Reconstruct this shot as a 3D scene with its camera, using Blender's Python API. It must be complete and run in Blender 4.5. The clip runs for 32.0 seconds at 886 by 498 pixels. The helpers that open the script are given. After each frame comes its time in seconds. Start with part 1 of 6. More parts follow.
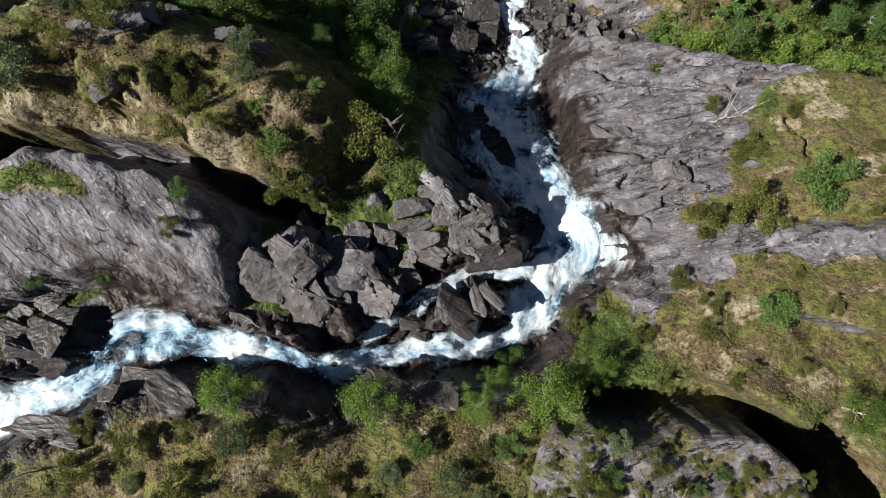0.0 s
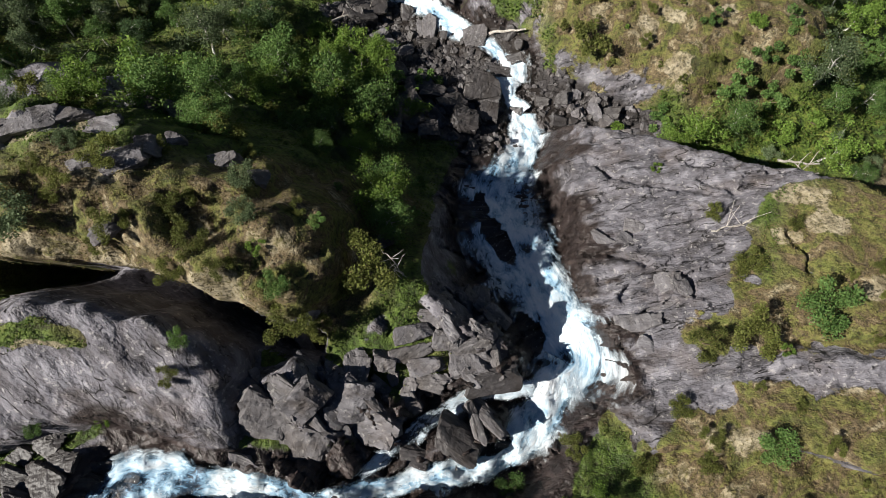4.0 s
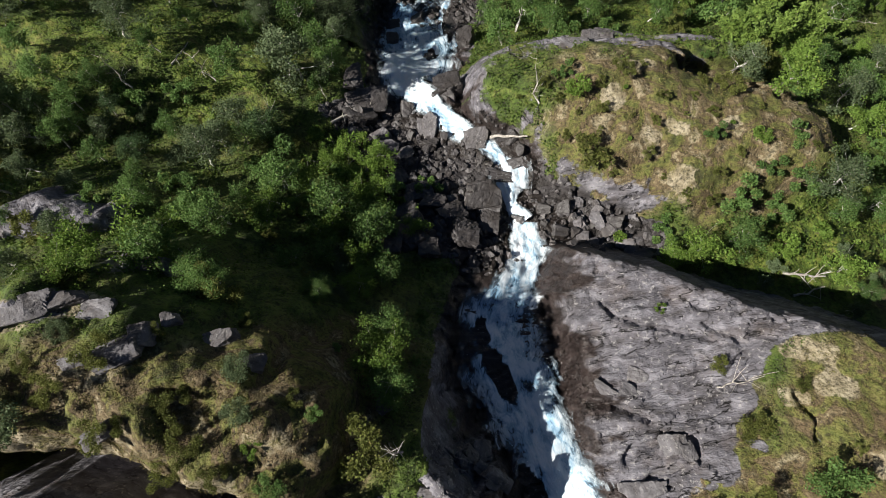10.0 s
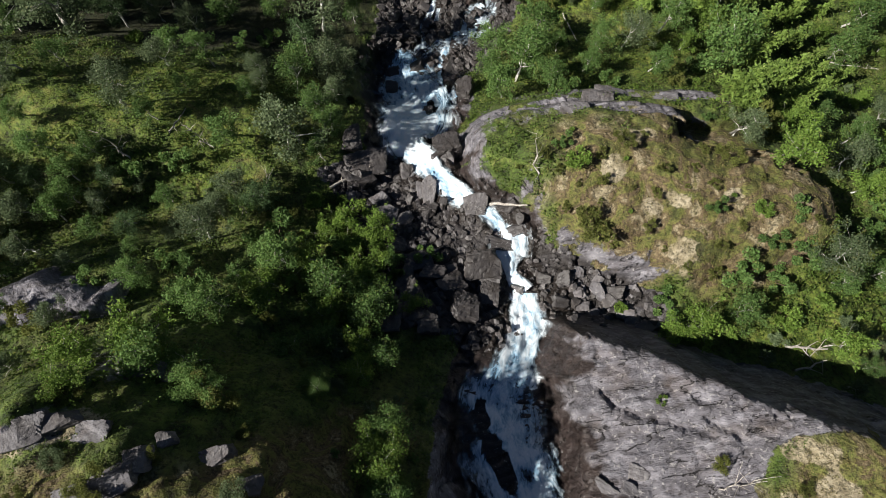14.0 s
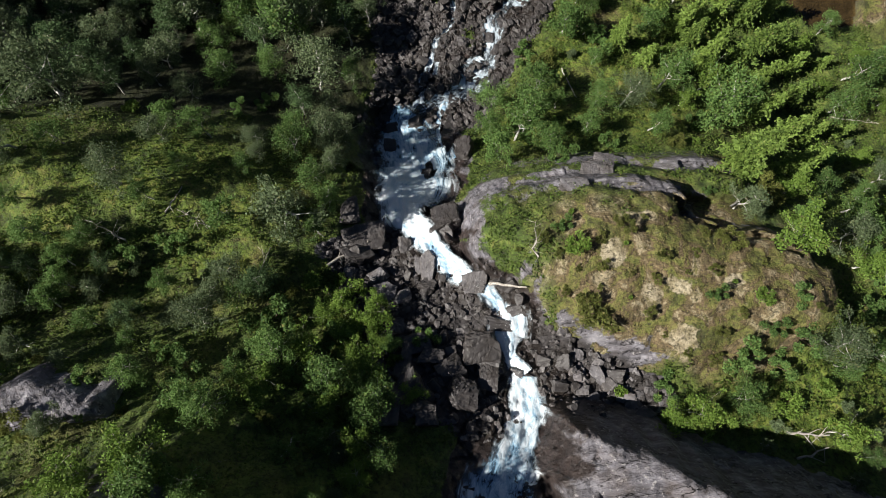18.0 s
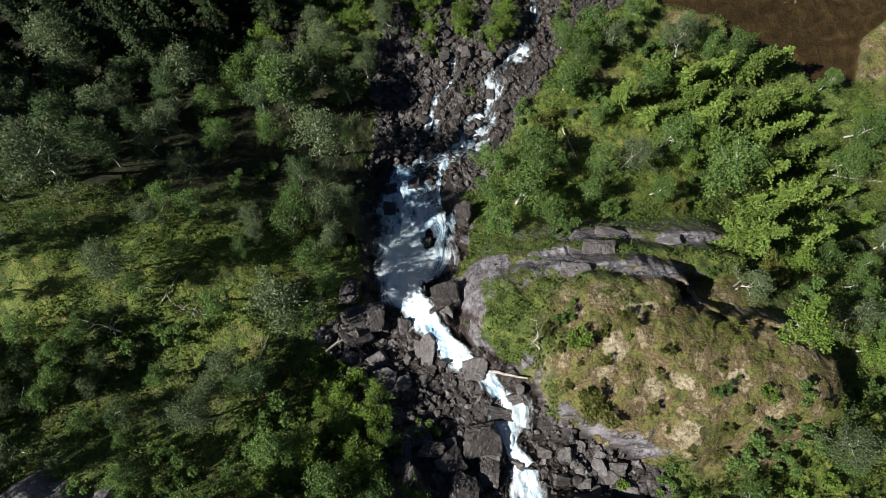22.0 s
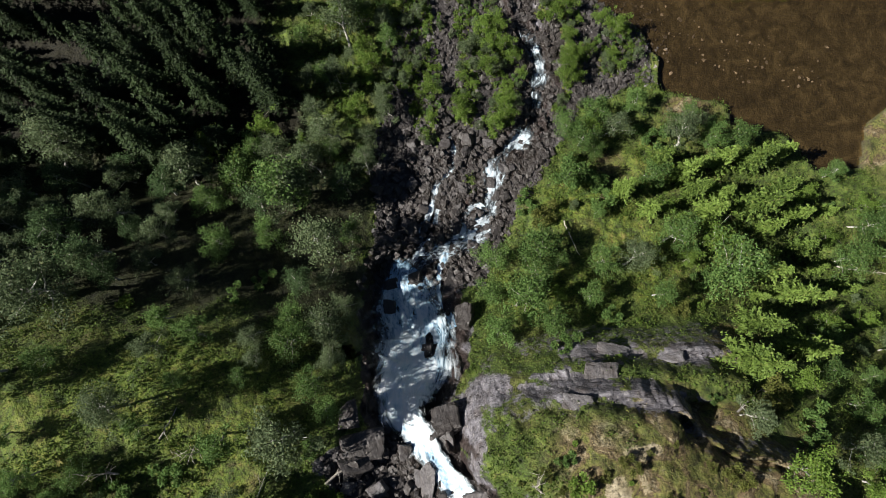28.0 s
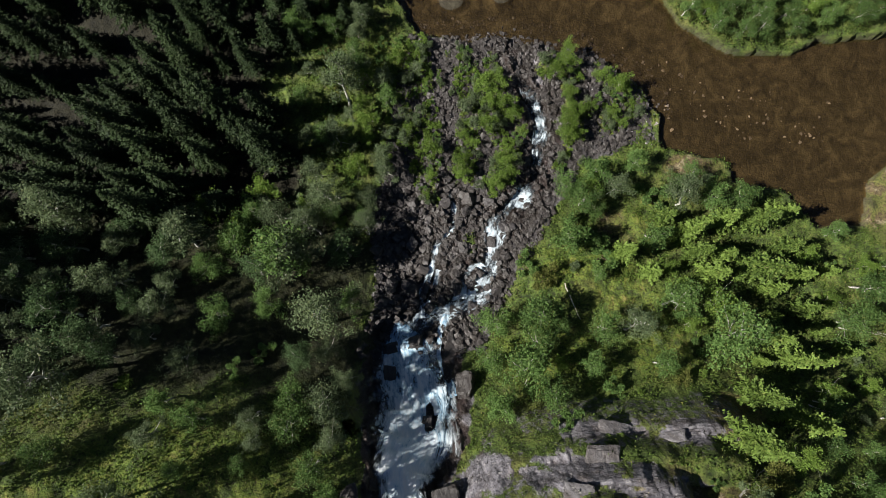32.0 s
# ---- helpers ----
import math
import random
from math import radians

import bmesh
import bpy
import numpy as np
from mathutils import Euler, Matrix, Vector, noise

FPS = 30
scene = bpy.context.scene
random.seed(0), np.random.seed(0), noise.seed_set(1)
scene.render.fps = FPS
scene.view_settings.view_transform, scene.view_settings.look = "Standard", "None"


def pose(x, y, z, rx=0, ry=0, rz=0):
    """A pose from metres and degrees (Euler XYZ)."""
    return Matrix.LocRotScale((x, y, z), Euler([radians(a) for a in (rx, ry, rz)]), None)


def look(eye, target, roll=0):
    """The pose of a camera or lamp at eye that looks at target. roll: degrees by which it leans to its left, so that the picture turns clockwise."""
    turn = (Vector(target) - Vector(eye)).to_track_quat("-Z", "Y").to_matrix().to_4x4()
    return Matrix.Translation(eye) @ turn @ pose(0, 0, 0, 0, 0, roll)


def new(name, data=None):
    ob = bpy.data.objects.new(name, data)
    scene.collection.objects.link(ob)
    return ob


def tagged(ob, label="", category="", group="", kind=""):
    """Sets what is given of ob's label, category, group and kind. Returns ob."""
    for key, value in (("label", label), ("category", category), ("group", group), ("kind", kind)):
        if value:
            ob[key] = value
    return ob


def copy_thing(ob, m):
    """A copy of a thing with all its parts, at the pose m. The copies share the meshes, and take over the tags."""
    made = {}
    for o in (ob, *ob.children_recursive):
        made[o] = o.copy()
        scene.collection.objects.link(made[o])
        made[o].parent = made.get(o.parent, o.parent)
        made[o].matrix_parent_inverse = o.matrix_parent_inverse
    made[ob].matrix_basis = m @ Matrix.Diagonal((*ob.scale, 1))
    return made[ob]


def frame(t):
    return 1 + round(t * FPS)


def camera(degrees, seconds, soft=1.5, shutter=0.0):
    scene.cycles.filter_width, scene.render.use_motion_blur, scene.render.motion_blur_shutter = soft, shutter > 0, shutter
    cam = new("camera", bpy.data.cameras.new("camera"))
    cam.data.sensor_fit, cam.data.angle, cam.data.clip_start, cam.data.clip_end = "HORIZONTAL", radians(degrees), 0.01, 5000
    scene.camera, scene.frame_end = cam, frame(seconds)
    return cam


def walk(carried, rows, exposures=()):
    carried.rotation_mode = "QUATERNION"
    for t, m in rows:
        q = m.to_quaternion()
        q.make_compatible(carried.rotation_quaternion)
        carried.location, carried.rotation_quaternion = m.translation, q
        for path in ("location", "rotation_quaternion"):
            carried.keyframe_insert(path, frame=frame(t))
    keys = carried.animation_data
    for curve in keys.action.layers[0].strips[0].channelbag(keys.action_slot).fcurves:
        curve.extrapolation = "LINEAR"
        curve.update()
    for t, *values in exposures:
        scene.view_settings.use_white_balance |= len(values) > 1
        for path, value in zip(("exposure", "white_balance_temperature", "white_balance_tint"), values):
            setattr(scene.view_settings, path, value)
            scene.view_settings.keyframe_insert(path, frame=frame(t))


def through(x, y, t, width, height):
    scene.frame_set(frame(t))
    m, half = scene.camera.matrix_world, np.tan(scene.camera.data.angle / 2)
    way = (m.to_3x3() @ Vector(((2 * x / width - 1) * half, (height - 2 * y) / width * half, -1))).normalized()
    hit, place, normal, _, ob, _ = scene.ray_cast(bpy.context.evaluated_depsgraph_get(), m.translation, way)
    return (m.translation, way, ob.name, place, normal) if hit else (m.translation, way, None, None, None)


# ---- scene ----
cam = camera(74.7, 32.0, soft=0.6)
METRES, EYE, TILT, LEAN, TURN = 60.0, 87.0, -88.0, 0.0, 0.0
ROWS = [
    (0.0, 0.0, 0.0, 0.0, 0.0, 0.0, 0.0),
    (0.5, -0.0002, -0.0001, 0.0129, 0.0, -0.02, -0.0),
    (1.0, -0.0003, -0.0001, 0.0269, 0.01, -0.04, -0.01),
    (1.5, -0.0001, -0.0001, 0.0417, 0.04, -0.03, -0.0),
    (2.0, -0.0001, -0.0, 0.057, 0.05, 0.0, -0.01),
    (2.5, -0.0001, 0.0001, 0.0726, 0.05, 0.02, -0.03),
    (3.0, 0.0, 0.0006, 0.0882, 0.06, 0.04, -0.03),
    (3.5, 0.0001, 0.0013, 0.1037, 0.06, 0.07, -0.04),
    (5.5, 0.0007, 0.0051, 0.1642, 0.09, 0.26, -0.1),
    (6.0, 0.0007, 0.0061, 0.1787, 0.1, 0.3, -0.09),
    (6.5, 0.0005, 0.0072, 0.1925, 0.1, 0.34, -0.09),
    (7.0, 0.0006, 0.0079, 0.2062, 0.12, 0.35, -0.09),
    (7.5, 0.0007, 0.0088, 0.2195, 0.12, 0.37, -0.08),
    (8.0, 0.0008, 0.0095, 0.2328, 0.13, 0.37, -0.08),
    (8.5, 0.0006, 0.0105, 0.2456, 0.13, 0.38, -0.06),
    (9.0, 0.0005, 0.0114, 0.2586, 0.12, 0.39, -0.06),
    (9.5, 0.0008, 0.012, 0.2718, 0.14, 0.38, -0.06),
    (10.0, 0.0007, 0.0128, 0.2848, 0.15, 0.39, -0.05),
    (10.5, 0.0004, 0.0137, 0.2977, 0.14, 0.39, -0.05),
    (11.0, 0.0008, 0.0147, 0.3103, 0.18, 0.42, -0.04),
    (11.5, 0.0003, 0.0154, 0.3233, 0.16, 0.43, -0.04),
    (12.0, 0.0006, 0.016, 0.3368, 0.17, 0.41, -0.04),
    (12.5, 0.0009, 0.0166, 0.3505, 0.17, 0.39, -0.04),
    (13.0, 0.0009, 0.0173, 0.364, 0.16, 0.4, -0.03),
    (13.5, 0.0011, 0.0177, 0.3783, 0.15, 0.39, -0.03),
    (15.5, 0.0018, 0.0199, 0.4367, 0.12, 0.52, -0.01),
    (16.0, 0.0017, 0.0207, 0.4525, 0.09, 0.52, -0.01),
    (16.5, 0.0027, 0.0215, 0.468, 0.12, 0.56, 0.0),
    (17.0, 0.0021, 0.0223, 0.4844, 0.07, 0.55, 0.02),
    (17.5, 0.0018, 0.0236, 0.4999, 0.05, 0.59, 0.02),
    (18.0, 0.0023, 0.0247, 0.5157, 0.06, 0.61, 0.02),
    (18.5, 0.0023, 0.0257, 0.5323, 0.06, 0.61, 0.03),
    (19.0, 0.0025, 0.0269, 0.549, 0.05, 0.62, 0.04),
    (19.5, 0.0021, 0.0279, 0.5658, 0.02, 0.64, 0.04),
    (20.0, 0.0026, 0.0289, 0.5827, 0.05, 0.65, 0.05),
    (20.5, 0.0023, 0.0298, 0.6004, 0.03, 0.63, 0.04),
    (21.0, 0.0024, 0.0308, 0.6175, 0.06, 0.65, 0.04),
    (21.5, 0.0024, 0.0321, 0.6347, 0.07, 0.66, 0.06),
    (22.0, 0.002, 0.0331, 0.6524, 0.05, 0.65, 0.07),
    (22.5, 0.0016, 0.0344, 0.6699, 0.05, 0.66, 0.05),
    (23.0, 0.0016, 0.0356, 0.6863, 0.05, 0.71, 0.04),
    (23.5, 0.0011, 0.0361, 0.7045, 0.05, 0.66, 0.06),
    (24.0, 0.0005, 0.0363, 0.7216, 0.03, 0.66, 0.06),
    (24.5, 0.0016, 0.0368, 0.7389, 0.1, 0.67, 0.07),
    (25.0, 0.0009, 0.0372, 0.7555, 0.07, 0.65, 0.06),
    (25.5, 0.002, 0.0381, 0.7726, 0.1, 0.68, 0.07),
    (27.5, 0.0019, 0.0405, 0.8422, 0.09, 0.76, 0.05),
    (28.0, 0.0016, 0.0415, 0.8593, 0.07, 0.79, 0.04),
    (28.5, 0.0013, 0.0419, 0.8768, 0.07, 0.8, 0.07),
    (29.0, 0.001, 0.0422, 0.8948, 0.07, 0.78, 0.06),
    (29.5, 0.0021, 0.0427, 0.9115, 0.12, 0.81, 0.07),
    (30.0, 0.0014, 0.0429, 0.93, 0.11, 0.77, 0.08),
    (30.5, 0.001, 0.0437, 0.9467, 0.09, 0.79, 0.08),
    (31.0, 0.0006, 0.0442, 0.9639, 0.05, 0.8, 0.08),
    (31.5, 0.0001, 0.0449, 0.9813, 0.03, 0.79, 0.07),
    (32.0, 0.0002, 0.0452, 0.9985, 0.04, 0.8, 0.07),
]
walk(cam, [(t, pose(0, 0, EYE, TILT, LEAN, TURN) @ pose(METRES * x, METRES * y, METRES * z, 90 + pitch, roll, yaw)) for t, x, y, z, yaw, pitch, roll in ROWS],
     exposures=[(0.0, 1.10), (32.0, 1.10)])

# ---- world, sun ----
SUN_FROM = Vector((-0.87, -0.09, 0.84)).normalized()
sky_world = bpy.data.worlds.new("sky")
scene.world = sky_world
sky_world.use_nodes = True
wt = sky_world.node_tree
sky = wt.nodes.new("ShaderNodeTexSky")
sky.sky_type = "NISHITA"
sky.sun_disc = False
sky.dust_density, sky.ozone_density = 0.2, 6.0
sky.sun_elevation = math.asin(SUN_FROM.z)
sky.sun_rotation = math.atan2(SUN_FROM.x, SUN_FROM.y)
wt.links.new(sky.outputs[0], wt.nodes["Background"].inputs[0])
wt.nodes["Background"].inputs[1].default_value = 0.019
sun = new("sun", bpy.data.lights.new("sun", "SUN"))
sun.data.energy, sun.data.angle, sun.data.color = 4.9, radians(0.5), (1.0, 0.955, 0.88)
sun.matrix_world = look(SUN_FROM * 300, (0, 0, 0))

# ---- number tools ----
def lattice(ix, iy, seed):
    h = (ix.astype(np.int64) * 374761393 + iy.astype(np.int64) * 668265263 + seed * 974634777) & 0x7FFFFFFF
    h = ((h ^ (h >> 13)) * 1274126177) & 0x7FFFFFFF
    return ((h ^ (h >> 16)) & 0xFFFF) / 65535.0


def vnoise(x, y, seed=0):
    """Smooth value noise from 0 to 1."""
    x, y = np.asarray(x, float), np.asarray(y, float)
    ix, iy = np.floor(x), np.floor(y)
    fx, fy = x - ix, y - iy
    fx, fy = fx * fx * (3 - 2 * fx), fy * fy * (3 - 2 * fy)
    a, b = lattice(ix, iy, seed), lattice(ix + 1, iy, seed)
    c, d = lattice(ix, iy + 1, seed), lattice(ix + 1, iy + 1, seed)
    return (a + (b - a) * fx) * (1 - fy) + (c + (d - c) * fx) * fy


def fbm(x, y, seed=0, octaves=4, gain=0.5):
    total, amp, norm = 0.0, 1.0, 0.0
    for k in range(octaves):
        total = total + amp * vnoise(x * 2.03 ** k, y * 2.03 ** k, seed + 17 * k)
        norm += amp
        amp *= gain
    return total / norm


def smooth(a, b, v):
    t = np.clip((v - a) / (b - a), 0, 1)
    return t * t * (3 - 2 * t)


def spline(xs, ys, q):
    """Monotone cubic through (xs, ys); ys may have more columns."""
    xs, ys = np.asarray(xs, float), np.asarray(ys, float)
    q = np.clip(q, xs[0], xs[-1])
    if ys.ndim == 1:
        ys = ys[:, None]
    h = np.diff(xs)[:, None]
    s = np.diff(ys, axis=0) / h
    m = np.zeros_like(ys)
    m[0], m[-1] = s[0], s[-1]
    w1, w2 = 2 * h[1:] + h[:-1], h[1:] + 2 * h[:-1]
    with np.errstate(divide="ignore", invalid="ignore"):
        inner = (w1 + w2) / (w1 / s[:-1] + w2 / s[1:])
    m[1:-1] = np.where(s[:-1] * s[1:] > 0, np.nan_to_num(inner), 0)
    k = np.clip(np.searchsorted(xs, q, "right") - 1, 0, len(xs) - 2)
    hk = (xs[k + 1] - xs[k])[:, None]
    t = (q - xs[k])[:, None] / hk
    return ((2 * t**3 - 3 * t**2 + 1) * ys[k] + (t**3 - 2 * t**2 + t) * hk * m[k]
            + (3 * t**2 - 2 * t**3) * ys[k + 1] + (t**3 - t**2) * hk * m[k + 1])


def inside_distance(poly, x, y):
    """Distance to the outline of a polygon, plus inside and minus outside."""
    p = np.array(poly, float)
    best = np.full(x.shape, 1e9)
    odd = np.zeros(x.shape, bool)
    for (ax, ay), (bx, by) in zip(p, np.roll(p, -1, axis=0)):
        t = np.clip(((x - ax) * (bx - ax) + (y - ay) * (by - ay)) / ((bx - ax) ** 2 + (by - ay) ** 2), 0, 1)
        best = np.minimum(best, np.hypot(x - ax - t * (bx - ax), y - ay - t * (by - ay)))
        if ay != by:
            odd ^= ((ay > y) != (by > y)) & (x < (bx - ax) * (y - ay) / (by - ay) + ax)
    return np.where(odd, best, -best)


# ---- the lie of the land: cross sections of the hillside, from the top of the falls down to the lake ----
ACROSS = (-75, -45, -30, -20, -12, -5, 2, 8, 15, 23, 32, 42, 65)
SECTIONS = []


def section(y, *heights):
    SECTIONS.append((y, heights))


section(-20, 64, 63, 62, 61, 60.5, 60, 60, 60, 60.5, 61, 60, 57, 52)
section(-8, 64, 62, 61, 60.5, 60, 58, 57, 56.5, 57.4, 57, 55, 51, 46)
section(-1, 60, 59, 58, 57, 56.5, 55, 53, 51.2, 53, 54.5, 52, 46, 41)
section(6, 57, 56, 55, 54.5, 54, 54, 52.5, 48, 49.5, 50.5, 47, 42, 37)
section(12, 52, 51, 51, 50.5, 50, 47.5, 43.5, 42.5, 41, 41, 38.5, 37, 32)
section(17, 47, 46.5, 46, 45, 43, 40.5, 38, 36.5, 34.5, 34.5, 34.2, 33.5, 29)
section(23, 43.5, 42.5, 41.5, 38.6, 36.3, 34.8, 33.6, 33, 33.2, 33.8, 33.5, 30.5, 26)
section(30, 38, 36, 34.2, 32.6, 31, 29.9, 30.5, 32, 33, 33.5, 32, 28.5, 22)
section(37, 37, 35.5, 33.4, 31, 28.2, 25, 25.5, 27.5, 29, 29, 27.5, 24, 17)
section(44, 34, 32.5, 29.5, 26, 22.0, 17.3, 17, 18.5, 19.5, 19.5, 18, 15, 11)
section(50, 28, 25.5, 22.5, 19.5, 16.0, 11.8, 10.8, 11.5, 12.8, 13, 11.5, 9, 7)
section(58, 18, 16, 14, 12.4, 10.4, 7.7, 6.4, 6.4, 7.8, 8.6, 8, 6.2, 5)
section(68, 7.5, 6.5, 6.2, 6, 5.5, 5.1, 4.9, 4.8, 5, 5.4, 5, 4.4, 3.9)
section(80, 5.5, 5, 4.8, 4.6, 4.4, 4.1, 3.9, 3.7, 3.6, 3.6, 3.6, 3.6, 3.5)
section(95, 5, 4.8, 4.5, 4.2, 3.8, 3.6, 3.5, 3.5, 3.5, 3.5, 3.5, 4, 4.2)
section(125, 9, 9, 8, 7, 5, 4, 3.8, 3.8, 4, 5, 7, 9, 10)

LAKE_LEVEL = 2.7
LAKE = [(-9, 112), (-7.2, 101), (-4.1, 95.8), (1.3, 94.3), (9.6, 95), (15.5, 93), (21.2, 92.5), (27.8, 88.1), (31.0, 83), (31.5, 78.5),
        (36.6, 77.7), (40.7, 76.4), (41.5, 73.9), (48.8, 72.3), (53.0, 66.8), (60.1, 67.0), (61.1, 73.1), (66, 77.5), (110, 85), (110, 97),
        (65.0, 95.2), (54.4, 94.4), (50.2, 92.3), (41.1, 92.6), (34.6, 97.6), (30.5, 103), (28, 125), (0, 125)]

# outcrops: outline, height at the middle, rise towards x and y, steepness of the flanks, rounding of the rim (drop, width), bare rock
OUTCROPS = [
    dict(outline=[(-27, 1), (-24, 2.6), (-19.7, 5.4), (-15.4, 5.2), (-12.4, 3.8), (-11.4, 1.2), (-11.0, -2.0), (-13.8, -1.6), (-16.9, -0.7), (-19.3, -0.6), (-24, -3)], z=59.1, gx=-0.14, gy=0.26, steep=2.2, rim=(0.5, 1.0), bare=1.0, flank=1.0),
    dict(outline=[(-14, 0.4), (-9.8, 1.4), (-8.1, 1.9), (-5.2, 1.0), (-3.2, 0.2), (-3.0, -2.2), (-6.2, -3.4), (-10.1, -2.6), (-13.0, -1.8)], z=56.0, gx=-0.16, gy=0.22, steep=2.6, rim=(0.5, 1.0), bare=1.0, flank=1.0),
    dict(outline=[(-34, 13.8), (-27.6, 15.0), (-23.1, 16.6), (-17.6, 16.0), (-14.4, 15.3), (-10.5, 13.8), (-8.2, 12.2), (-6.8, 10.3), (-6.3, 8.0), (-6.4, 6.0),
                  (-7.5, 4.8), (-10.2, 4.6), (-13.5, 5.8), (-17.9, 7.6), (-25, 7.6), (-36, 7.0)], z=57.3, gx=-0.03, gy=-0.20, steep=2.6, rim=(2.2, 3.6), bare=0.25, flank=0.2, humps=2.0),
    dict(outline=[(8.2, 18.4), (10.5, 18.7), (13.4, 18.3), (17.8, 16.2), (21.5, 14.6), (25.8, 13.2), (30, 11.6), (36, 9.5), (40, 4), (33, -1), (24, -3), (16.6, -2.5), (11.0, -3.2), (9.8, 0),
                  (10.4, 3), (9.6, 5.5), (9.0, 10), (7.4, 14.0)], z=49.9, gx=0.26, gy=-0.60, steep=4.5, rim=(0.35, 0.8), bare=1.0, flank=1.0),
    dict(outline=[(2.8, 33.6), (4.0, 36.6), (9.3, 38.3), (14.1, 39.4), (19.3, 39.3), (22.0, 38.4), (22.4, 36.8), (26.5, 35.7), (32.2, 34.1), (35.7, 31.0), (36.8, 26.3),
                  (33.0, 23.6), (26, 22.8), (22.5, 20.8), (18.3, 21.6), (13.9, 24.0), (9.5, 27.2), (7.4, 29.3), (4.4, 31.6)], z=35.6, gx=0.05, gy=-0.05, steep=3.6, rim=(3.0, 6.0), bare=0.22, flank=0.5, humps=0.55),
    dict(outline=[(4.0, 37), (5.5, 38.8), (9, 39.9), (14, 40.7), (19, 40.8), (22.5, 40.0), (23.5, 38.5), (20, 36.5), (9, 36)], z=30.8, gx=0.02, gy=-0.45, steep=2.6, rim=(0.2, 0.4), bare=0.44, flank=0.40, bend=0.4),
    dict(outline=[(5.0, 40), (7, 41.3), (11, 42.2), (15, 42.7), (19, 42.6), (24, 41.6), (28, 41.8), (31, 41.0), (31, 39.5), (20, 39), (9, 38.5)], z=27.0, gx=0.02, gy=-0.45, steep=2.6, rim=(0.2, 0.4), bare=0.28, flank=0.26, bend=0.4),
    dict(outline=[(7, 42), (9, 43.2), (13, 43.9), (18, 44.5), (24, 44.1), (30, 44.0), (33, 43.0), (33, 41.5), (22, 40.5), (12, 41)], z=23.0, gx=0.02, gy=-0.45, steep=2.4, rim=(0.2, 0.4), bare=0.44, flank=0.40, bend=0.4),
    dict(outline=[(5.0, -9.4), (6.2, -8.0), (8.9, -7.3), (11.0, -8.6), (14.3, -7.8), (16.6, -8.2), (18.2, -9.3), (19.6, -11.8), (21, -16), (3, -16), (4.0, -12)],
         z=59.0, gx=0.06, gy=-0.12, steep=3.5, rim=(0.5, 1.2), bare=0.52, flank=0.8),
    dict(outline=[(-6.5, -1), (-6.2, 3), (-3.4, 5.8), (1.5, 6.4), (3.4, 5.0), (3.5, 1.6), (2.2, 0.7), (-2, 0.3)], z=53.3, gx=-0.1, gy=0.05, steep=3.5, rim=(0.4, 0.8), bare=1.0, flank=1.0),
    dict(outline=[(-36, 21.2), (-31, 22.6), (-26, 22.4), (-25.5, 20.8), (-30, 19.5), (-36, 19.2)], z=44.2, gx=-0.05, gy=-0.2, steep=2.2, rim=(0.8, 1.4), bare=0.8, flank=1.0),
]
# clefts: path, depth, width
CLEFTS = [
    ([(-25.5, 7.0), (-21.4, 6.9), (-16.8, 6.4), (-13.6, 5.4), (-10.6, 4.0), (-7.6, 3.0)], 6.5, 1.15),
    ([(8.6, -7.0), (11.4, -7.3), (14.2, -7.3), (16.8, -7.9), (19.3, -9.6), (21.5, -12.5)], 5.0, 1.2),
    ([(20.0, -9.8), (22.5, -13), (24, -18)], 6.0, 2.8),
    ([(11.6, 14.9), (12.3, 14.2), (14.4, 13.7), (16.8, 13.2), (18.4, 12.6)], 0.55, 0.30),
    ([(17.9, 13.7), (19.3, 13.3), (19.9, 12.9), (22.0, 12.8)], 0.5, 0.28),
    ([(9.0, 8.8), (10.1, 8.7), (11.6, 8.4), (12.6, 8.0), (13.2, 7.5)], 0.8, 0.40),
    ([(22.3, 13.9), (23.7, 13.6)], 0.4, 0.25), ([(17.4, 14.9), (18.9, 14.5)], 0.4, 0.25), ([(18.5, 10.7), (19.8, 12.2)], 0.4, 0.25), ([(10.2, 17.2), (10.0, 15.8)], 0.5, 0.30),
    ([(11.3, 5.4), (13.8, 6.5), (15.6, 6.6), (15.7, 5.5)], 0.7, 0.35), ([(12.2, 4.1), (14.4, 4.7)], 0.6, 0.3), ([(19.5, 3.2), (21.7, 2.6), (25, 3.2), (30, 2.8)], 0.8, 0.5),
    ([(22.5, 9.6), (23.1, 8.2), (22.5, 7.0)], 0.6, 0.32),
    ([(22.6, 38.5), (24.2, 36.4), (27.5, 35.0), (33.0, 33.2)], 1.2, 0.5),
]

# streams: x, y, water level, width, foam
MAIN = [(-30, -8.6, 59.2, 2.6, 0.8), (-24, -7.3, 58.5, 2.2, 0.9), (-21.9, -6.9, 58.2, 2.6, 1.1), (-20.3, -6.5, 57.9, 1.8, 0.95), (-18.7, -5.9, 57.7, 2.0, 0.85), (-17.7, -5.2, 57.5, 2.2, 0.8),
        (-16.7, -4.2, 57.3, 2.4, 0.8), (-15.6, -3.5, 57.1, 3.0, 0.9), (-14.1, -3.4, 56.8, 2.9, 0.9), (-12.8, -3.8, 56.5, 2.0, 0.5), (-11.4, -3.9, 56.3, 1.9, 1.0),
        (-10.0, -4.2, 56.1, 1.5, 1.05), (-8.5, -4.5, 55.8, 1.1, 0.7), (-6.8, -5.2, 55.5, 1.3, 0.8), (-5.6, -5.2, 55.3, 1.8, 1.0), (-4.1, -4.7, 55.0, 1.2, 0.8)]
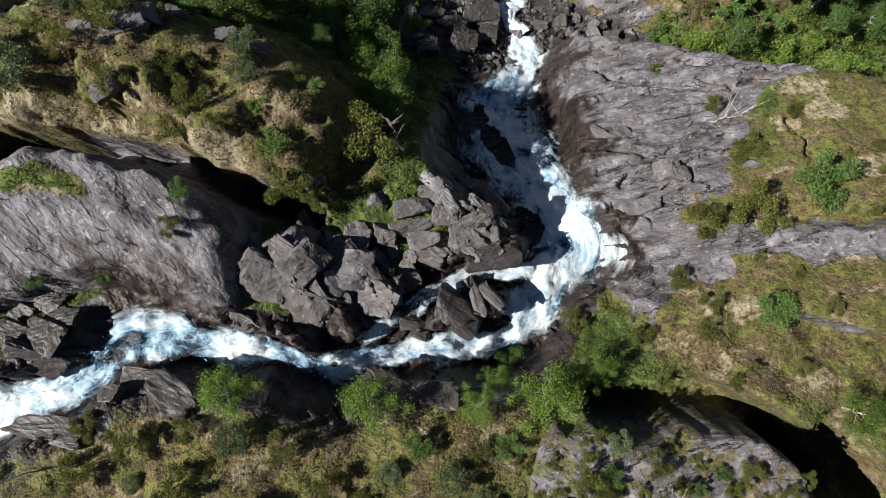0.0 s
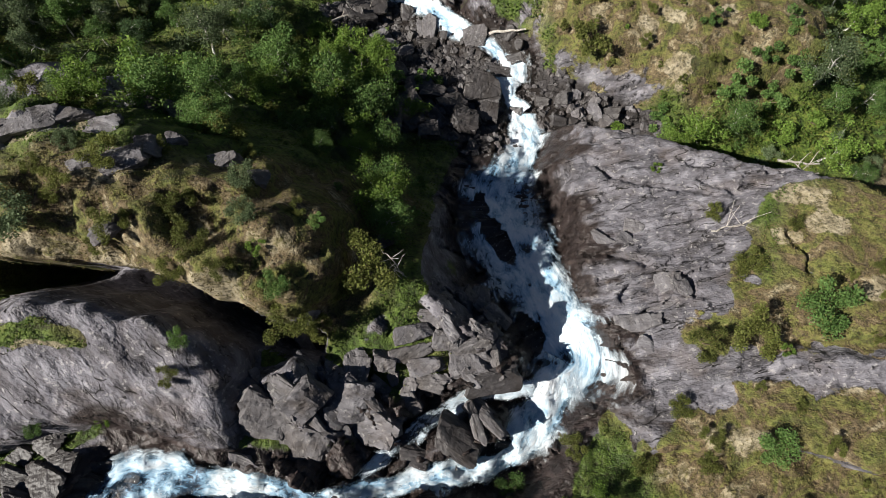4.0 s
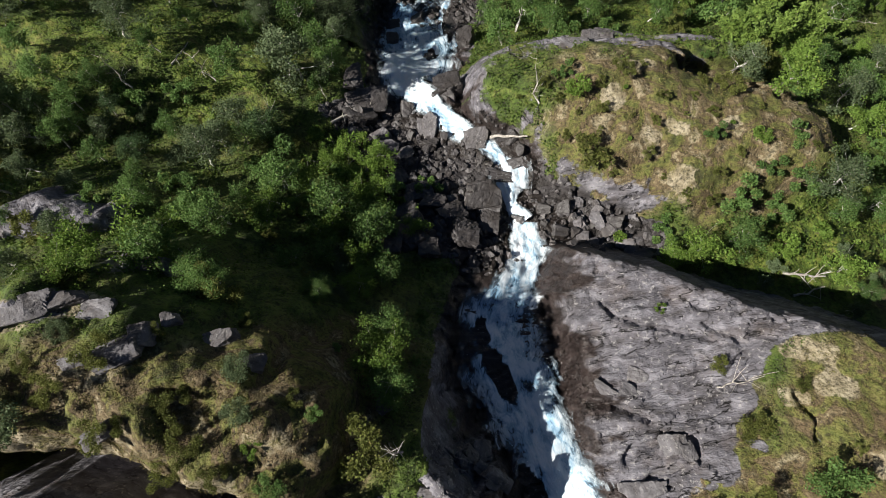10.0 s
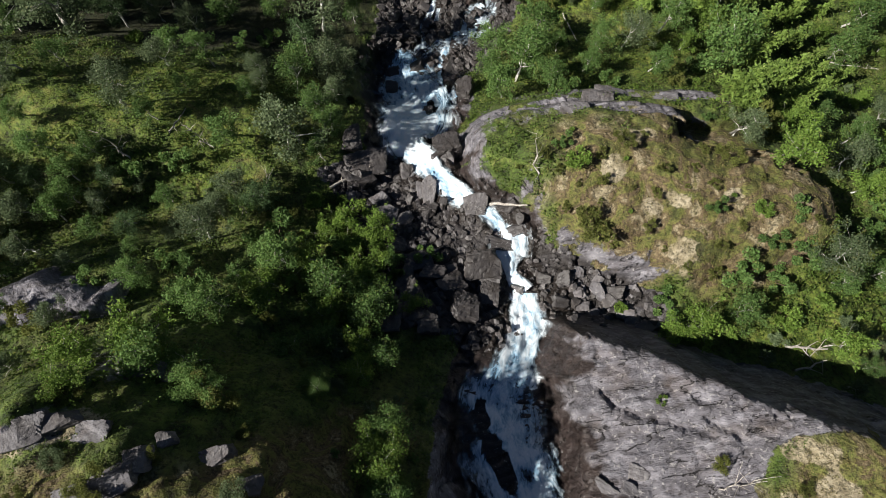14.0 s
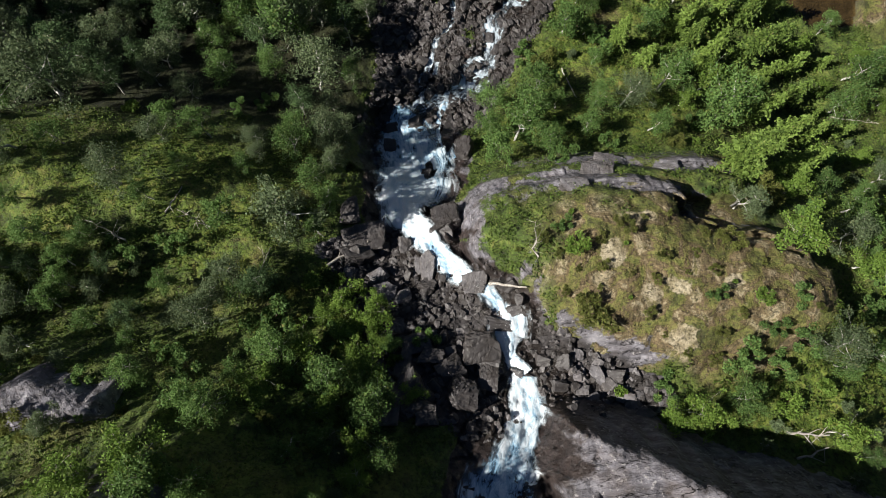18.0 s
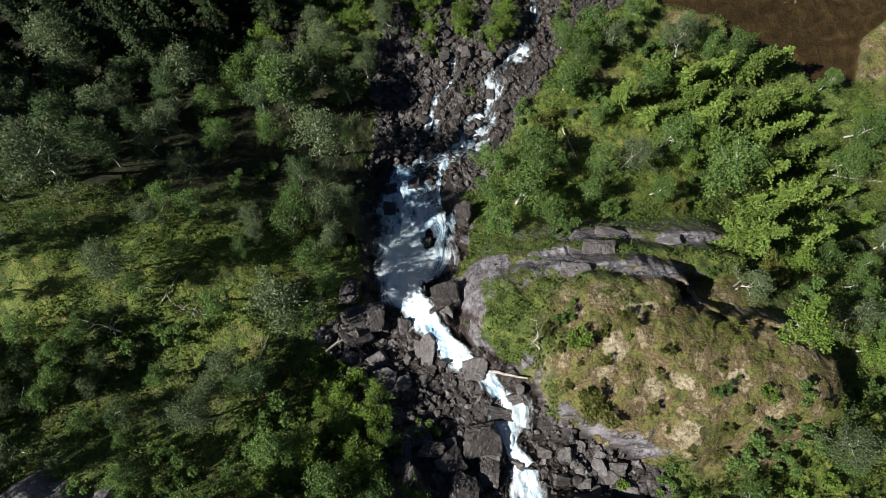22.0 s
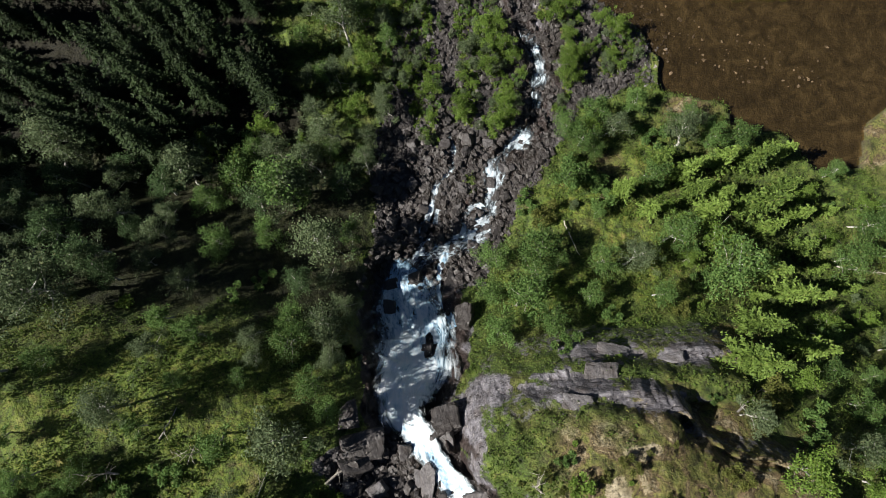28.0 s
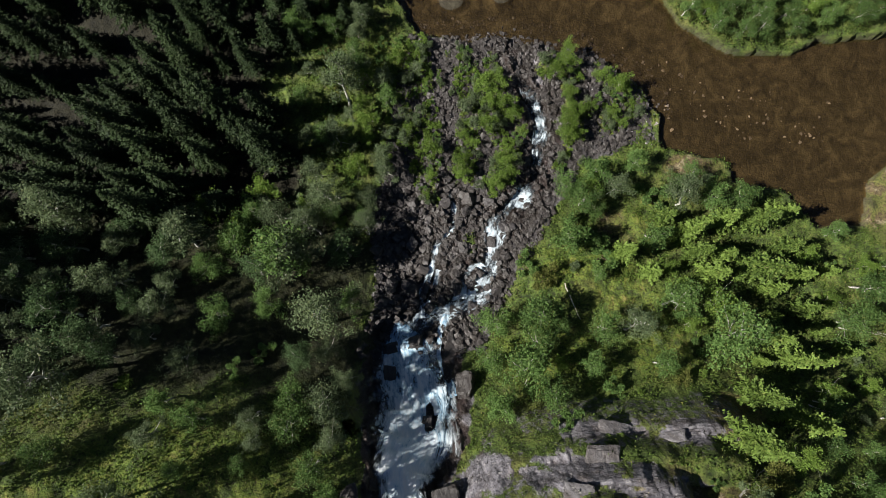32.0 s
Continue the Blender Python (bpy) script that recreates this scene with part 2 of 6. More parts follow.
MAIN_LOWER = [(-4.1, -4.7, 55.0, 1.2, 0.8), (-2.6, -4.7, 54.6, 1.0, 0.9), (-0.8, -4.4, 54.1, 1.6, 0.9), (1.2, -4.3, 53.4, 1.9, 0.95),
              (2.8, -4.1, 52.7, 2.0, 0.9), (4.3, -3.3, 52.0, 2.3, 1.0), (5.5, -2.1, 51.5, 2.9, 1.05), (6.4, -0.9, 51.0, 2.8, 1.05), (7.3, 0.3, 50.3, 3.2, 1.05), (8.1, 1.5, 49.5, 4.2, 0.95)]
# less foam down the fall brings out the blue tint painted for its shade
UPPER_FALL = [(8.1, 1.5, 49.5, 4.2, 1.1), (7.6, 2.8, 48.9, 4.2, 1.05), (7.1, 4.0, 48.0, 4.2, 1.0), (6.7, 5.3, 46.7, 4.6, 0.92), (6.2, 6.8, 45.2, 5.2, 0.86), (5.4, 8.7, 43.3, 6.4, 0.84), (4.9, 10.8, 41.8, 7.2, 0.84),
              (4.9, 13.0, 39.8, 7.0, 0.84), (5.3, 14.6, 38.6, 5.2, 0.84), (5.9, 15.6, 37.7, 3.6, 0.88), (6.9, 17.3, 36.2, 2.5, 0.95), (7.4, 20.2, 34.0, 2.8, 1.1), (7.4, 21.9, 33.2, 2.2, 0.9)]
CASCADE = [(7.4, 21.9, 33.2, 2.0, 1.05), (6.2, 23.6, 32.5, 1.2, 1.0), (6.0, 25.2, 32.1, 2.4, 1.1), (6.3, 26.4, 31.7, 3.6, 1.15), (5.5, 28.0, 31.2, 1.6, 1.0), (3.5, 30.1, 30.3, 1.4, 1.0),
           (1.3, 31.6, 29.5, 2.2, 1.0), (-0.5, 33.2, 28.5, 2.4, 0.95)]
LOWER_FALL = [(-0.5, 33.2, 28.5, 2.4, 0.95), (-1.6, 34.6, 27.6, 2.6, 1.0), (-3.2, 36.3, 26.1, 3.0, 1.1), (-4.1, 37.6, 24.8, 3.8, 1.15), (-4.3, 39.0, 23.2, 4.6, 1.15), (-3.8, 40.4, 21.4, 6.2, 1.05), (-3.2, 42.0, 19.4, 8.2, 0.98),
              (-3.2, 44.3, 16.4, 8.8, 0.92), (-3.8, 46.1, 14.2, 9.0, 0.88), (-4.6, 48.1, 11.9, 8.6, 0.85), (-5.0, 50.2, 10.0, 8.0, 0.82), (-5.3, 51.7, 9.2, 6.4, 0.75), (-4.2, 53.2, 8.6, 4.4, 0.7)]
FAN = [(-4.6, 52.6, 8.8, 2.4, 0.6), (-2.2, 54.2, 7.8, 1.8, 0.7), (0.9, 55.6, 6.9, 1.8, 0.8), (3.4, 57.0, 6.3, 2.6, 0.85), (5.0, 58.7, 5.8, 2.4, 0.85), (6.3, 60.6, 5.5, 1.5, 0.7), (6.8, 62.8, 5.2, 1.6, 0.75), (7.0, 64.8, 4.9, 1.8, 0.75),
       (7.3, 66.9, 4.7, 2.2, 0.85), (8.9, 69.4, 4.3, 1.2, 0.45), (11.2, 71.6, 3.9, 2.2, 0.85), (12.8, 73.6, 3.7, 1.6, 0.1), (13.4, 77.0, 3.4, 1.8, 0.3), (13.8, 79.6, 3.3, 2.2, 0.5), (13.6, 84.0, 3.0, 2.2, 0.5), (11.4, 88.0, 2.9, 1.8, 0.25), (10.6, 93.5, 2.72, 2.2, 0.0)]
SIDE = [(-4.6, -4.0, 55.0, 0.9, 0.6), (-2.6, -2.7, 54.2, 1.1, 0.7), (-0.7, -1.4, 53.4, 1.2, 0.6), (2.4, -0.3, 52.0, 0.9, 0.85), (5.6, -0.1, 51.0, 1.2, 0.7)]
RIGHT_STRAND = [(1.4, 45.5, 14.8, 1.6, 0.8), (0.4, 47.5, 12.4, 1.2, 0.8), (-0.4, 50.0, 10.2, 1.0, 0.95), (-0.5, 52.4, 8.6, 0.9, 0.95), (0.4, 55.0, 7.2, 1.1, 0.9)]
BOULDER_STRAND = [(-4.6, 52.8, 8.7, 0.8, 0.6), (-3.0, 55.4, 7.6, 0.7, 0.75), (-1.6, 57.6, 6.8, 0.6, 0.5), (-0.6, 61.0, 6.0, 0.7, 0.7)]
TRICKLES = [[(-2.7, 54.5, 8.0, 0.8, 0.8), (-3.0, 58.5, 6.8, 0.6, 0.6), (-2.2, 59.5, 6.4, 0.9, 0.8), (-1.0, 64.2, 5.5, 0.8, 0.75), (-0.7, 65.2, 5.3, 0.6, 0.6)],
            [(2.8, 57.0, 6.5, 1.0, 0.85), (2.8, 59.5, 6.0, 0.8, 0.8), (4.9, 61.6, 5.6, 0.8, 0.8), (7.0, 60.2, 5.6, 0.8, 0.7)],
            [(11.2, 71.7, 3.9, 1.2, 0.5), (13.1, 75.0, 3.7, 0.9, 0.2), (13.2, 78.8, 3.5, 1.1, 0.5), (14.3, 80.5, 3.4, 1.4, 0.6), (13.6, 83.8, 3.2, 1.4, 0.6), (11.6, 87.4, 3.0, 0.9, 0.2)],
            [(-0.7, 64.2, 5.5, 0.6, 0.6), (1.6, 68.4, 4.7, 0.8, 0.75), (0.8, 72.0, 4.4, 0.5, 0.4)]]
STREAMS = [MAIN, MAIN_LOWER, UPPER_FALL, CASCADE, LOWER_FALL, FAN, SIDE, BOULDER_STRAND]


def run(stream, step=0.25):
    """Even stations along a stream: x, y, level, width, foam."""
    p = np.array(stream, float)
    s = np.r_[0, np.cumsum(np.hypot(np.diff(p[:, 0]), np.diff(p[:, 1])))]
    q = np.arange(0, s[-1] + step / 2, step)
    return q, spline(s, p, q)


def axis(*legs, far=2600):
    """Grid lines: legs of (start, end, step), then ever wider out to the horizon."""
    mid = np.concatenate([np.arange(a, b - step / 2, step) for a, b, step in legs] + [[legs[-1][1]]])
    out, d, grow = [], 0.0, 0.4
    while d < far:
        grow *= 1.6
        d += grow
        out.append(d)
    out = np.array(out)
    return np.r_[(mid[0] - out)[::-1], mid, mid[-1] + out]


def blocks(x, y, seed):
    """Broken rock: a random height for each block, and the distance to the nearest joint."""
    ix, iy = np.floor(x), np.floor(y)
    first, second, tall = np.full(x.shape, 9.0), np.full(x.shape, 9.0), np.zeros(x.shape)
    lean = np.zeros(x.shape)
    for di in (-1, 0, 1):
        for dj in (-1, 0, 1):
            cx, cy = ix + di, iy + dj
            ox, oy = x - cx - lattice(cx, cy, seed), y - cy - lattice(cx, cy, seed + 1)
            d = np.hypot(ox, oy)
            h = lattice(cx, cy, seed + 2)
            tip = ox * (lattice(cx, cy, seed + 3) - 0.5) + oy * (lattice(cx, cy, seed + 4) - 0.5) * 1.6
            near = d < first
            second = np.where(near, first, np.minimum(second, d))
            tall = np.where(near, h, tall)
            lean = np.where(near, tip, lean)
            first = np.where(near, d, first)
    return tall + lean, second - first


GX = axis((-72, -28, 0.4), (-28, 36, 0.16), (36, 72, 0.4))
GY = axis((-24, -14, 0.4), (-14, 26, 0.16), (26, 62, 0.22), (62, 108, 0.3))
TX, TY = np.meshgrid(GX, GY)
rows_across = np.array([spline(ACROSS, h, GX)[:, 0] for _, h in SECTIONS])
TZ = spline([y for y, _ in SECTIONS], rows_across, GY)
warp_x = TX + 1.6 * (fbm(TX * 0.22, TY * 0.22, 5) - 0.5) + 0.7 * (fbm(TX * 0.9, TY * 0.9, 6) - 0.5)
warp_y = TY + 1.6 * (fbm(TX * 0.22, TY * 0.22, 7) - 0.5) + 0.7 * (fbm(TX * 0.9, TY * 0.9, 8) - 0.5)
# tussocks and hollows of the soil
TZ = TZ + 2.2 * (fbm(TX * 0.12, TY * 0.12, 11) - 0.5) + 0.7 * (fbm(TX * 0.55, TY * 0.55, 12, 3) - 0.5)
ROCK = np.zeros_like(TZ)
for o in OUTCROPS:
    bend = o.get("bend", 1.0)
    d = inside_distance(o["outline"], TX + bend * (warp_x - TX), TY + bend * (warp_y - TY))
    cx, cy = np.mean(np.array(o["outline"]), axis=0)
    drop, width = o["rim"]
    top = o["z"] + o["gx"] * (TX - cx) + o["gy"] * (TY - cy) - drop * (1 - np.clip(d / width, 0, 1)) ** 2
    hump = fbm(TX * 0.33 + 9, TY * 0.42, 23, 3)
    top = top + 0.9 * (fbm(TX * 0.3, TY * 0.3, 21) - 0.5) + o.get("humps", 0.0) * (hump - 0.5) * 2 - o["steep"] * np.clip(-d, 0, 40)
    over = smooth(-0.15, 0.35, top - TZ)
    TZ = np.maximum(TZ, top)
    flank = smooth(0.2, -0.6, d) * over
    ROCK = np.maximum(ROCK * (1 - over), over * np.maximum(o["bare"], flank * o["flank"]))
for path, depth, width in CLEFTS:
    p = np.array(path, float)
    best = np.full(TZ.shape, 1e9)
    for (ax, ay), (bx, by) in zip(p[:-1], p[1:]):
        t = np.clip(((warp_x - ax) * (bx - ax) + (warp_y - ay) * (by - ay)) / ((bx - ax) ** 2 + (by - ay) ** 2), 0, 1)
        best = np.minimum(best, np.hypot(warp_x - ax - t * (bx - ax), warp_y - ay - t * (by - ay)))
    TZ = TZ - depth * smooth(width, width * 0.35, best)

# turf and moss that lie over the rock
TURF = [[(32.5, 14.9), (26.0, 13.2), (21.6, 12.4), (20.0, 10.5), (18.5, 8.6), (17.4, 6.4), (17.7, 4.9), (15.4, 4.3), (14.0, 3.1), (14.2, 2.3), (17.9, 2.0), (24.9, 2.3), (34, 2.3), (38, 8), (35.4, 13.9)],
        [(9.7, -2.1), (11.5, -2.8), (12.6, -1.2), (15.5, 0.7), (19, 1.1), (24.2, 1.2), (32, 1.2), (32, -8.0), (22.6, -7.2), (18.6, -7.6), (12.1, -7.3), (8.2, -7.0), (5.9, -6.5), (3.9, -5.4), (6.5, -4.1), (8.5, -2.3)], [(-23, 4.4), (-19, 4.8), (-16.5, 4.0), (-17, 3.0), (-19.5, 3.2), (-23, 2.6)]]
for outline in TURF:
    ROCK = ROCK * (1 - 0.9 * smooth(-0.5, 0.6, inside_distance(outline, warp_x, warp_y) - 1.6 * np.clip(fbm(TX * 0.45, TY * 0.45, 36) - 0.5, 0, 1) * 4))

# bare patches: flank and crown of the round knoll, rims of the slopes
BARE = [[(7.7, 33.1), (9.0, 30.3), (11.1, 28.0), (14.1, 25.9), (18.4, 25.3), (21.8, 24.7), (20.9, 23.0), (16.9, 22.3), (13.4, 24.4), (9.2, 27.6), (6.9, 30.1)],
        [(-0.5, 37.3), (4.2, 40.4), (4.6, 36.5), (3.6, 32.3), (1.0, 31.2), (-0.7, 34.0)], [(15.7, 44.6), (22.9, 44.2), (30.4, 43.5), (29.1, 42.2), (21.4, 42.9), (15.3, 43.3)],
        [(6.5, 41.0), (12.8, 42.8), (17.6, 42.2), (19.5, 40.8), (16.2, 39.9), (9.8, 40.5)]]
BARE += [[(10.7, 0.6), (13.0, 0.7), (13.0, -0.7), (11.1, -1.7), (10.6, -3.2), (9.2, -2.7)], [(19.9, 2.4), (25.0, 2.6), (30, 2.2), (30, 0.6), (24.7, 1.0), (19.7, 0.9)],
         [(-26, 13.0), (-23.2, 15.4), (-21.7, 16.0), (-19.3, 16.2), (-19.5, 15.1), (-21.4, 14.4), (-22.3, 13.9), (-24.5, 12.6)], [(-22.4, 18.6), (-20.0, 18.0), (-17.4, 17.9), (-16.0, 16.9), (-20.1, 16.6)]]
for outline in BARE:
    ROCK = np.maximum(ROCK, 0.78 * smooth(-1.4, 1.2, inside_distance(outline, warp_x, warp_y)) * smooth(0.34, 0.56, fbm(TX * 0.5, TY * 0.5, 38)))
# rock ledges beyond the round knoll
for outline in ([(12.4, 44.0), (21.0, 44.5), (29.7, 44.3), (30.8, 43.1), (24.5, 43.0), (18.3, 42.6), (12.4, 43.2)], [(3.9, 40.9), (8.6, 42.1), (13.7, 42.6), (18.6, 41.8), (23.6, 41.0), (27.6, 39.1), (21.0, 39.3), (14.9, 40.4), (8.2, 40.0), (2.1, 38.6)]):
    ROCK = np.maximum(ROCK, 0.95 * smooth(-0.8, 0.6, inside_distance(outline, warp_x, warp_y)) * smooth(0.28, 0.46, fbm(TX * 0.4, TY * 0.9, 39)))

# the stream bed, cut into the slope
NEAR = np.full(TZ.shape, 99.0)
BANK = np.full(TZ.shape, 1e9)
for stream in [*STREAMS, RIGHT_STRAND, *TRICKLES]:
    _, st = run(stream, 0.5)
    box = np.where((TX > st[:, 0].min() - 9) & (TX < st[:, 0].max() + 9) & (TY > st[:, 1].min() - 9) & (TY < st[:, 1].max() + 9))
    bx, by = warp_x[box] * 0.5 + TX[box] * 0.5, warp_y[box] * 0.5 + TY[box] * 0.5
    gap = np.full(bx.shape, 99.0)
    floor_z = np.full(bx.shape, 1e9)
    for x, y, z, w, _ in st:
        d = np.hypot(bx - x, by - y) - w / 2
        closer = d < gap
        gap = np.where(closer, d, gap)
        floor_z = np.where(closer, z - 0.3 + 3.0 * np.clip(d, 0, 9) + np.where(d > 4, 99, 0), floor_z)
    NEAR[box] = np.minimum(NEAR[box], gap)
    BANK[box] = np.minimum(BANK[box], floor_z)
TZ = np.minimum(TZ, BANK)
WET = smooth(3.6, 0.4, NEAR + 5.0 * (fbm(TX * 0.3, TY * 0.6, 30) - 0.5))
ROCK = np.maximum(ROCK, smooth(2.6, 0.9, NEAR + 1.8 * (fbm(TX * 0.5, TY * 0.5, 31) - 0.5)))
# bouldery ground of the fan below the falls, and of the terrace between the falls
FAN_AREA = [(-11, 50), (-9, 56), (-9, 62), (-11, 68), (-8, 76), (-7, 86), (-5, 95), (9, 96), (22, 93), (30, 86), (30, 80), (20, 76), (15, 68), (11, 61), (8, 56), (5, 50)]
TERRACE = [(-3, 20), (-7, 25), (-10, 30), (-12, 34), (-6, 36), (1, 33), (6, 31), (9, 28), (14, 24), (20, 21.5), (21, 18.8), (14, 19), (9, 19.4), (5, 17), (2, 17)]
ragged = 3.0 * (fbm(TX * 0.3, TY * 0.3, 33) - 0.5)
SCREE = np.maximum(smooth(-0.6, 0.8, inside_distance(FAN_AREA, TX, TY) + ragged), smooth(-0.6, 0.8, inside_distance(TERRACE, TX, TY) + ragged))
ISLES = [[(-10.3, 86.8), (-8.2, 96.2), (-6.9, 95.5), (-7.1, 87.3)], [(-5.2, 86.1), (-5.0, 96.3), (-2.3, 93.3), (-2.3, 86.1)], [(-6.0, 78.5), (-5.5, 84.3), (-3.6, 83.3), (-3.4, 78.1)],
         [(2.2, 73.8), (2.8, 92.1), (4.9, 90.7), (4.5, 73.2)], [(7.3, 82.9), (6.8, 93.0), (10.0, 91.3), (10.7, 82.9)]]
ISLES += [[(6.6, 70.0), (8.3, 79.1), (11.5, 79.3), (9.2, 73.7), (8.2, 69.6)], [(15.5, 76.1), (17.8, 83.9), (22.2, 85.7), (18.9, 80.3), (16.9, 76.1)], [(12.5, 87.6), (13.9, 92.0), (16.0, 90.3), (14.8, 87.4)],
          [(22.8, 81.5), (24.3, 87.3), (30.1, 86.6), (26.6, 82.0)], [(-17.7, 74.8), (-16.1, 88.8), (-11.4, 89.5), (-11.8, 81.3), (-14.8, 73.7)]]
for x, y, rx, ry, lean in ((-10.7, 76.8, 2.4, 4.6, 0.1), (-2.0, 81.0, 0.9, 3.0, -0.1), (14.2, 74.2, 0.8, 2.6, 0.5), (11.5, 62.0, 1.3, 2.8, 0.4), (3.6, 63.6, 0.6, 2.0, 0), (-1.5, 74.5, 0.6, 1.8, 0.1)):
    turns = [2 * math.pi * k / 9 for k in range(9)]
    ISLES.append([(x + rx * math.cos(a) + lean * ry * math.sin(a), y + ry * math.sin(a)) for a in turns])
for outline in ISLES:
    SCREE = SCREE * (1 - smooth(-0.9, -0.1, inside_distance(outline, warp_x, warp_y) + 1.6 * (fbm(TX * 0.8, TY * 0.8, 58, 3) - 0.5)))
strips = smooth(0.60, 0.68, fbm(TX * 0.72 + 0.06 * TY, TY * 0.16, 57, 3)) * smooth(66, 72, TY)
SCREE = SCREE * (1 - strips)
ROCK = np.maximum(ROCK, SCREE)
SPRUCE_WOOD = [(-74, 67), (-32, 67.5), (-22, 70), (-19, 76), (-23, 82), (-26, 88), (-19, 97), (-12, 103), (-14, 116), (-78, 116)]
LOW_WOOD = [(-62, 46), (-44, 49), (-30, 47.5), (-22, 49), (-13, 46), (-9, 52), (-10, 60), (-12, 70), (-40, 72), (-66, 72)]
# Floor of the woods: litter, blackened to paint in the shade under the trees
LITTER_SHADE = np.maximum(smooth(-1.5, 1.5, inside_distance(SPRUCE_WOOD, TX, TY) + ragged), 0.85 * smooth(-2.5, 2.0, inside_distance(LOW_WOOD, TX, TY) + 2 * ragged))
# lake basin
lake_d = inside_distance(LAKE, TX + 1.2 * (fbm(TX * 0.35, TY * 0.35, 41) - 0.5), TY + 1.6 * (fbm(TX * 0.35, TY * 0.35, 42) - 0.5))
BED = smooth(-0.4, 0.4, lake_d)
shore = LAKE_LEVEL + 0.12 + 0.5 * smooth(0, 6, -lake_d)
bed_z = LAKE_LEVEL - 0.12 - 0.55 * smooth(0, 9, lake_d) + 0.25 * (fbm(TX * 0.25, TY * 0.25, 43) - 0.5)
for x, y, r in ((1.3, 101, 2.6), (8.6, 101.5, 2.0)):
    bed_z = bed_z + 0.85 * smooth(1.2, 0.4, np.hypot((TX - x) / r, (TY - y) / (0.8 * r)))
TZ = np.where(lake_d > 0, bed_z, np.where(lake_d > -8, np.maximum(TZ, shore), TZ))
# steep ground is bare
gy_, gx_ = np.gradient(TZ, GY, GX)
SLOPE = np.hypot(gx_, gy_)
ROCK = np.maximum(ROCK, smooth(2.0, 3.4, SLOPE + 1.6 * (fbm(TX * 0.4, TY * 0.4, 51) - 0.5)) * (TY < 62) * np.where(TY > 30, 0.42, np.where(((TX < -2) & (TY > 5)) | ((TX > 5) & (TY < -4)), 0.22, 0.75)))
ROCK = ROCK * (1 - BED) * (1 - 0.85 * LITTER_SHADE)
# bare rock: foliated beds broken by joints, and knobbly scree
WEST = smooth(3.5, -0.5, TX - 0.35 * (TY - 6))
JUMBLE = np.clip(smooth(1.6, 0.7, np.hypot((TX + 2.5) / 7.0, (TY - 0.6) / 5.5)) + smooth(2.2, 0.2, NEAR) * 0.7, 0, 1)
SLAB = np.maximum(smooth(1.25, 0.8, np.hypot((TX + 16) / 8.0, (TY - 1.2) / 5.0)), 0.35 * smooth(1.2, 0.8, np.hypot((TX - 17) / 10.0, (TY - 9) / 9.0)))
for way, seed, share in ((-52.0, 301, WEST), (13.0, 331, 1 - WEST)):
    c, t = math.cos(radians(way)), math.sin(radians(way))
    along, aside = warp_x * c + warp_y * t, -warp_x * t + warp_y * c
    wave = 0.8 * (fbm(along * 0.25, aside * 0.5, seed) - 0.5)
    big, joint = blocks(along / 3.6, (aside + wave) / 1.15, seed + 3)
    small, crack = blocks(along / 1.15, (aside + wave) / 0.42, seed + 9)
    beds = fbm(along * 0.12, aside * 1.3 + 2 * wave, seed + 15, 3)
    step_h = 0.75 * (np.floor(beds * 8) / 8 + (beds * 8 % 1) ** 4 / 8 - 0.5)
    rough = (0.42 + 1.15 * JUMBLE) * (big - 0.5) - (0.16 + 0.45 * JUMBLE) * smooth(0.12, 0.02, joint)
    rough = rough + (0.22 + 0.34 * JUMBLE) * (small - 0.5) - (0.05 + 0.08 * JUMBLE) * smooth(0.16, 0.04, crack) + step_h
    TZ = TZ + share * ROCK * (1 - SCREE) * rough * (1 - 0.68 * SLAB) * smooth(-0.35, 0.35, NEAR)
lump, gap = blocks(warp_x / 1.3, warp_y / 1.3, 361)
TZ = TZ + SCREE * np.where(TY > 60, 0.8, 1.0) * (0.5 * (lump - 0.5) - 0.25 * smooth(0.15, 0.03, gap)) * smooth(-0.3, 0.6, NEAR) * (1 - BED)
TZ = TZ + (1 - ROCK) * (1 - BED) * (0.30 * (fbm(TX * 1.6, TY * 1.6, 66, 3) - 0.5))


def ground(x, y):
    """Height of the land at a place."""
    i = int(np.clip(np.searchsorted(GX, x) - 1, 0, len(GX) - 2))
    j = int(np.clip(np.searchsorted(GY, y) - 1, 0, len(GY) - 2))
    u, v = (x - GX[i]) / (GX[i + 1] - GX[i]), (y - GY[j]) / (GY[j + 1] - GY[j])
    return float((TZ[j, i] * (1 - u) + TZ[j, i + 1] * u) * (1 - v) + (TZ[j + 1, i] * (1 - u) + TZ[j + 1, i + 1] * u) * v)


def cover(layer, x, y):
    i = np.clip(np.searchsorted(GX, x) - 1, 0, len(GX) - 2)
    j = np.clip(np.searchsorted(GY, y) - 1, 0, len(GY) - 2)
    return layer[j, i]

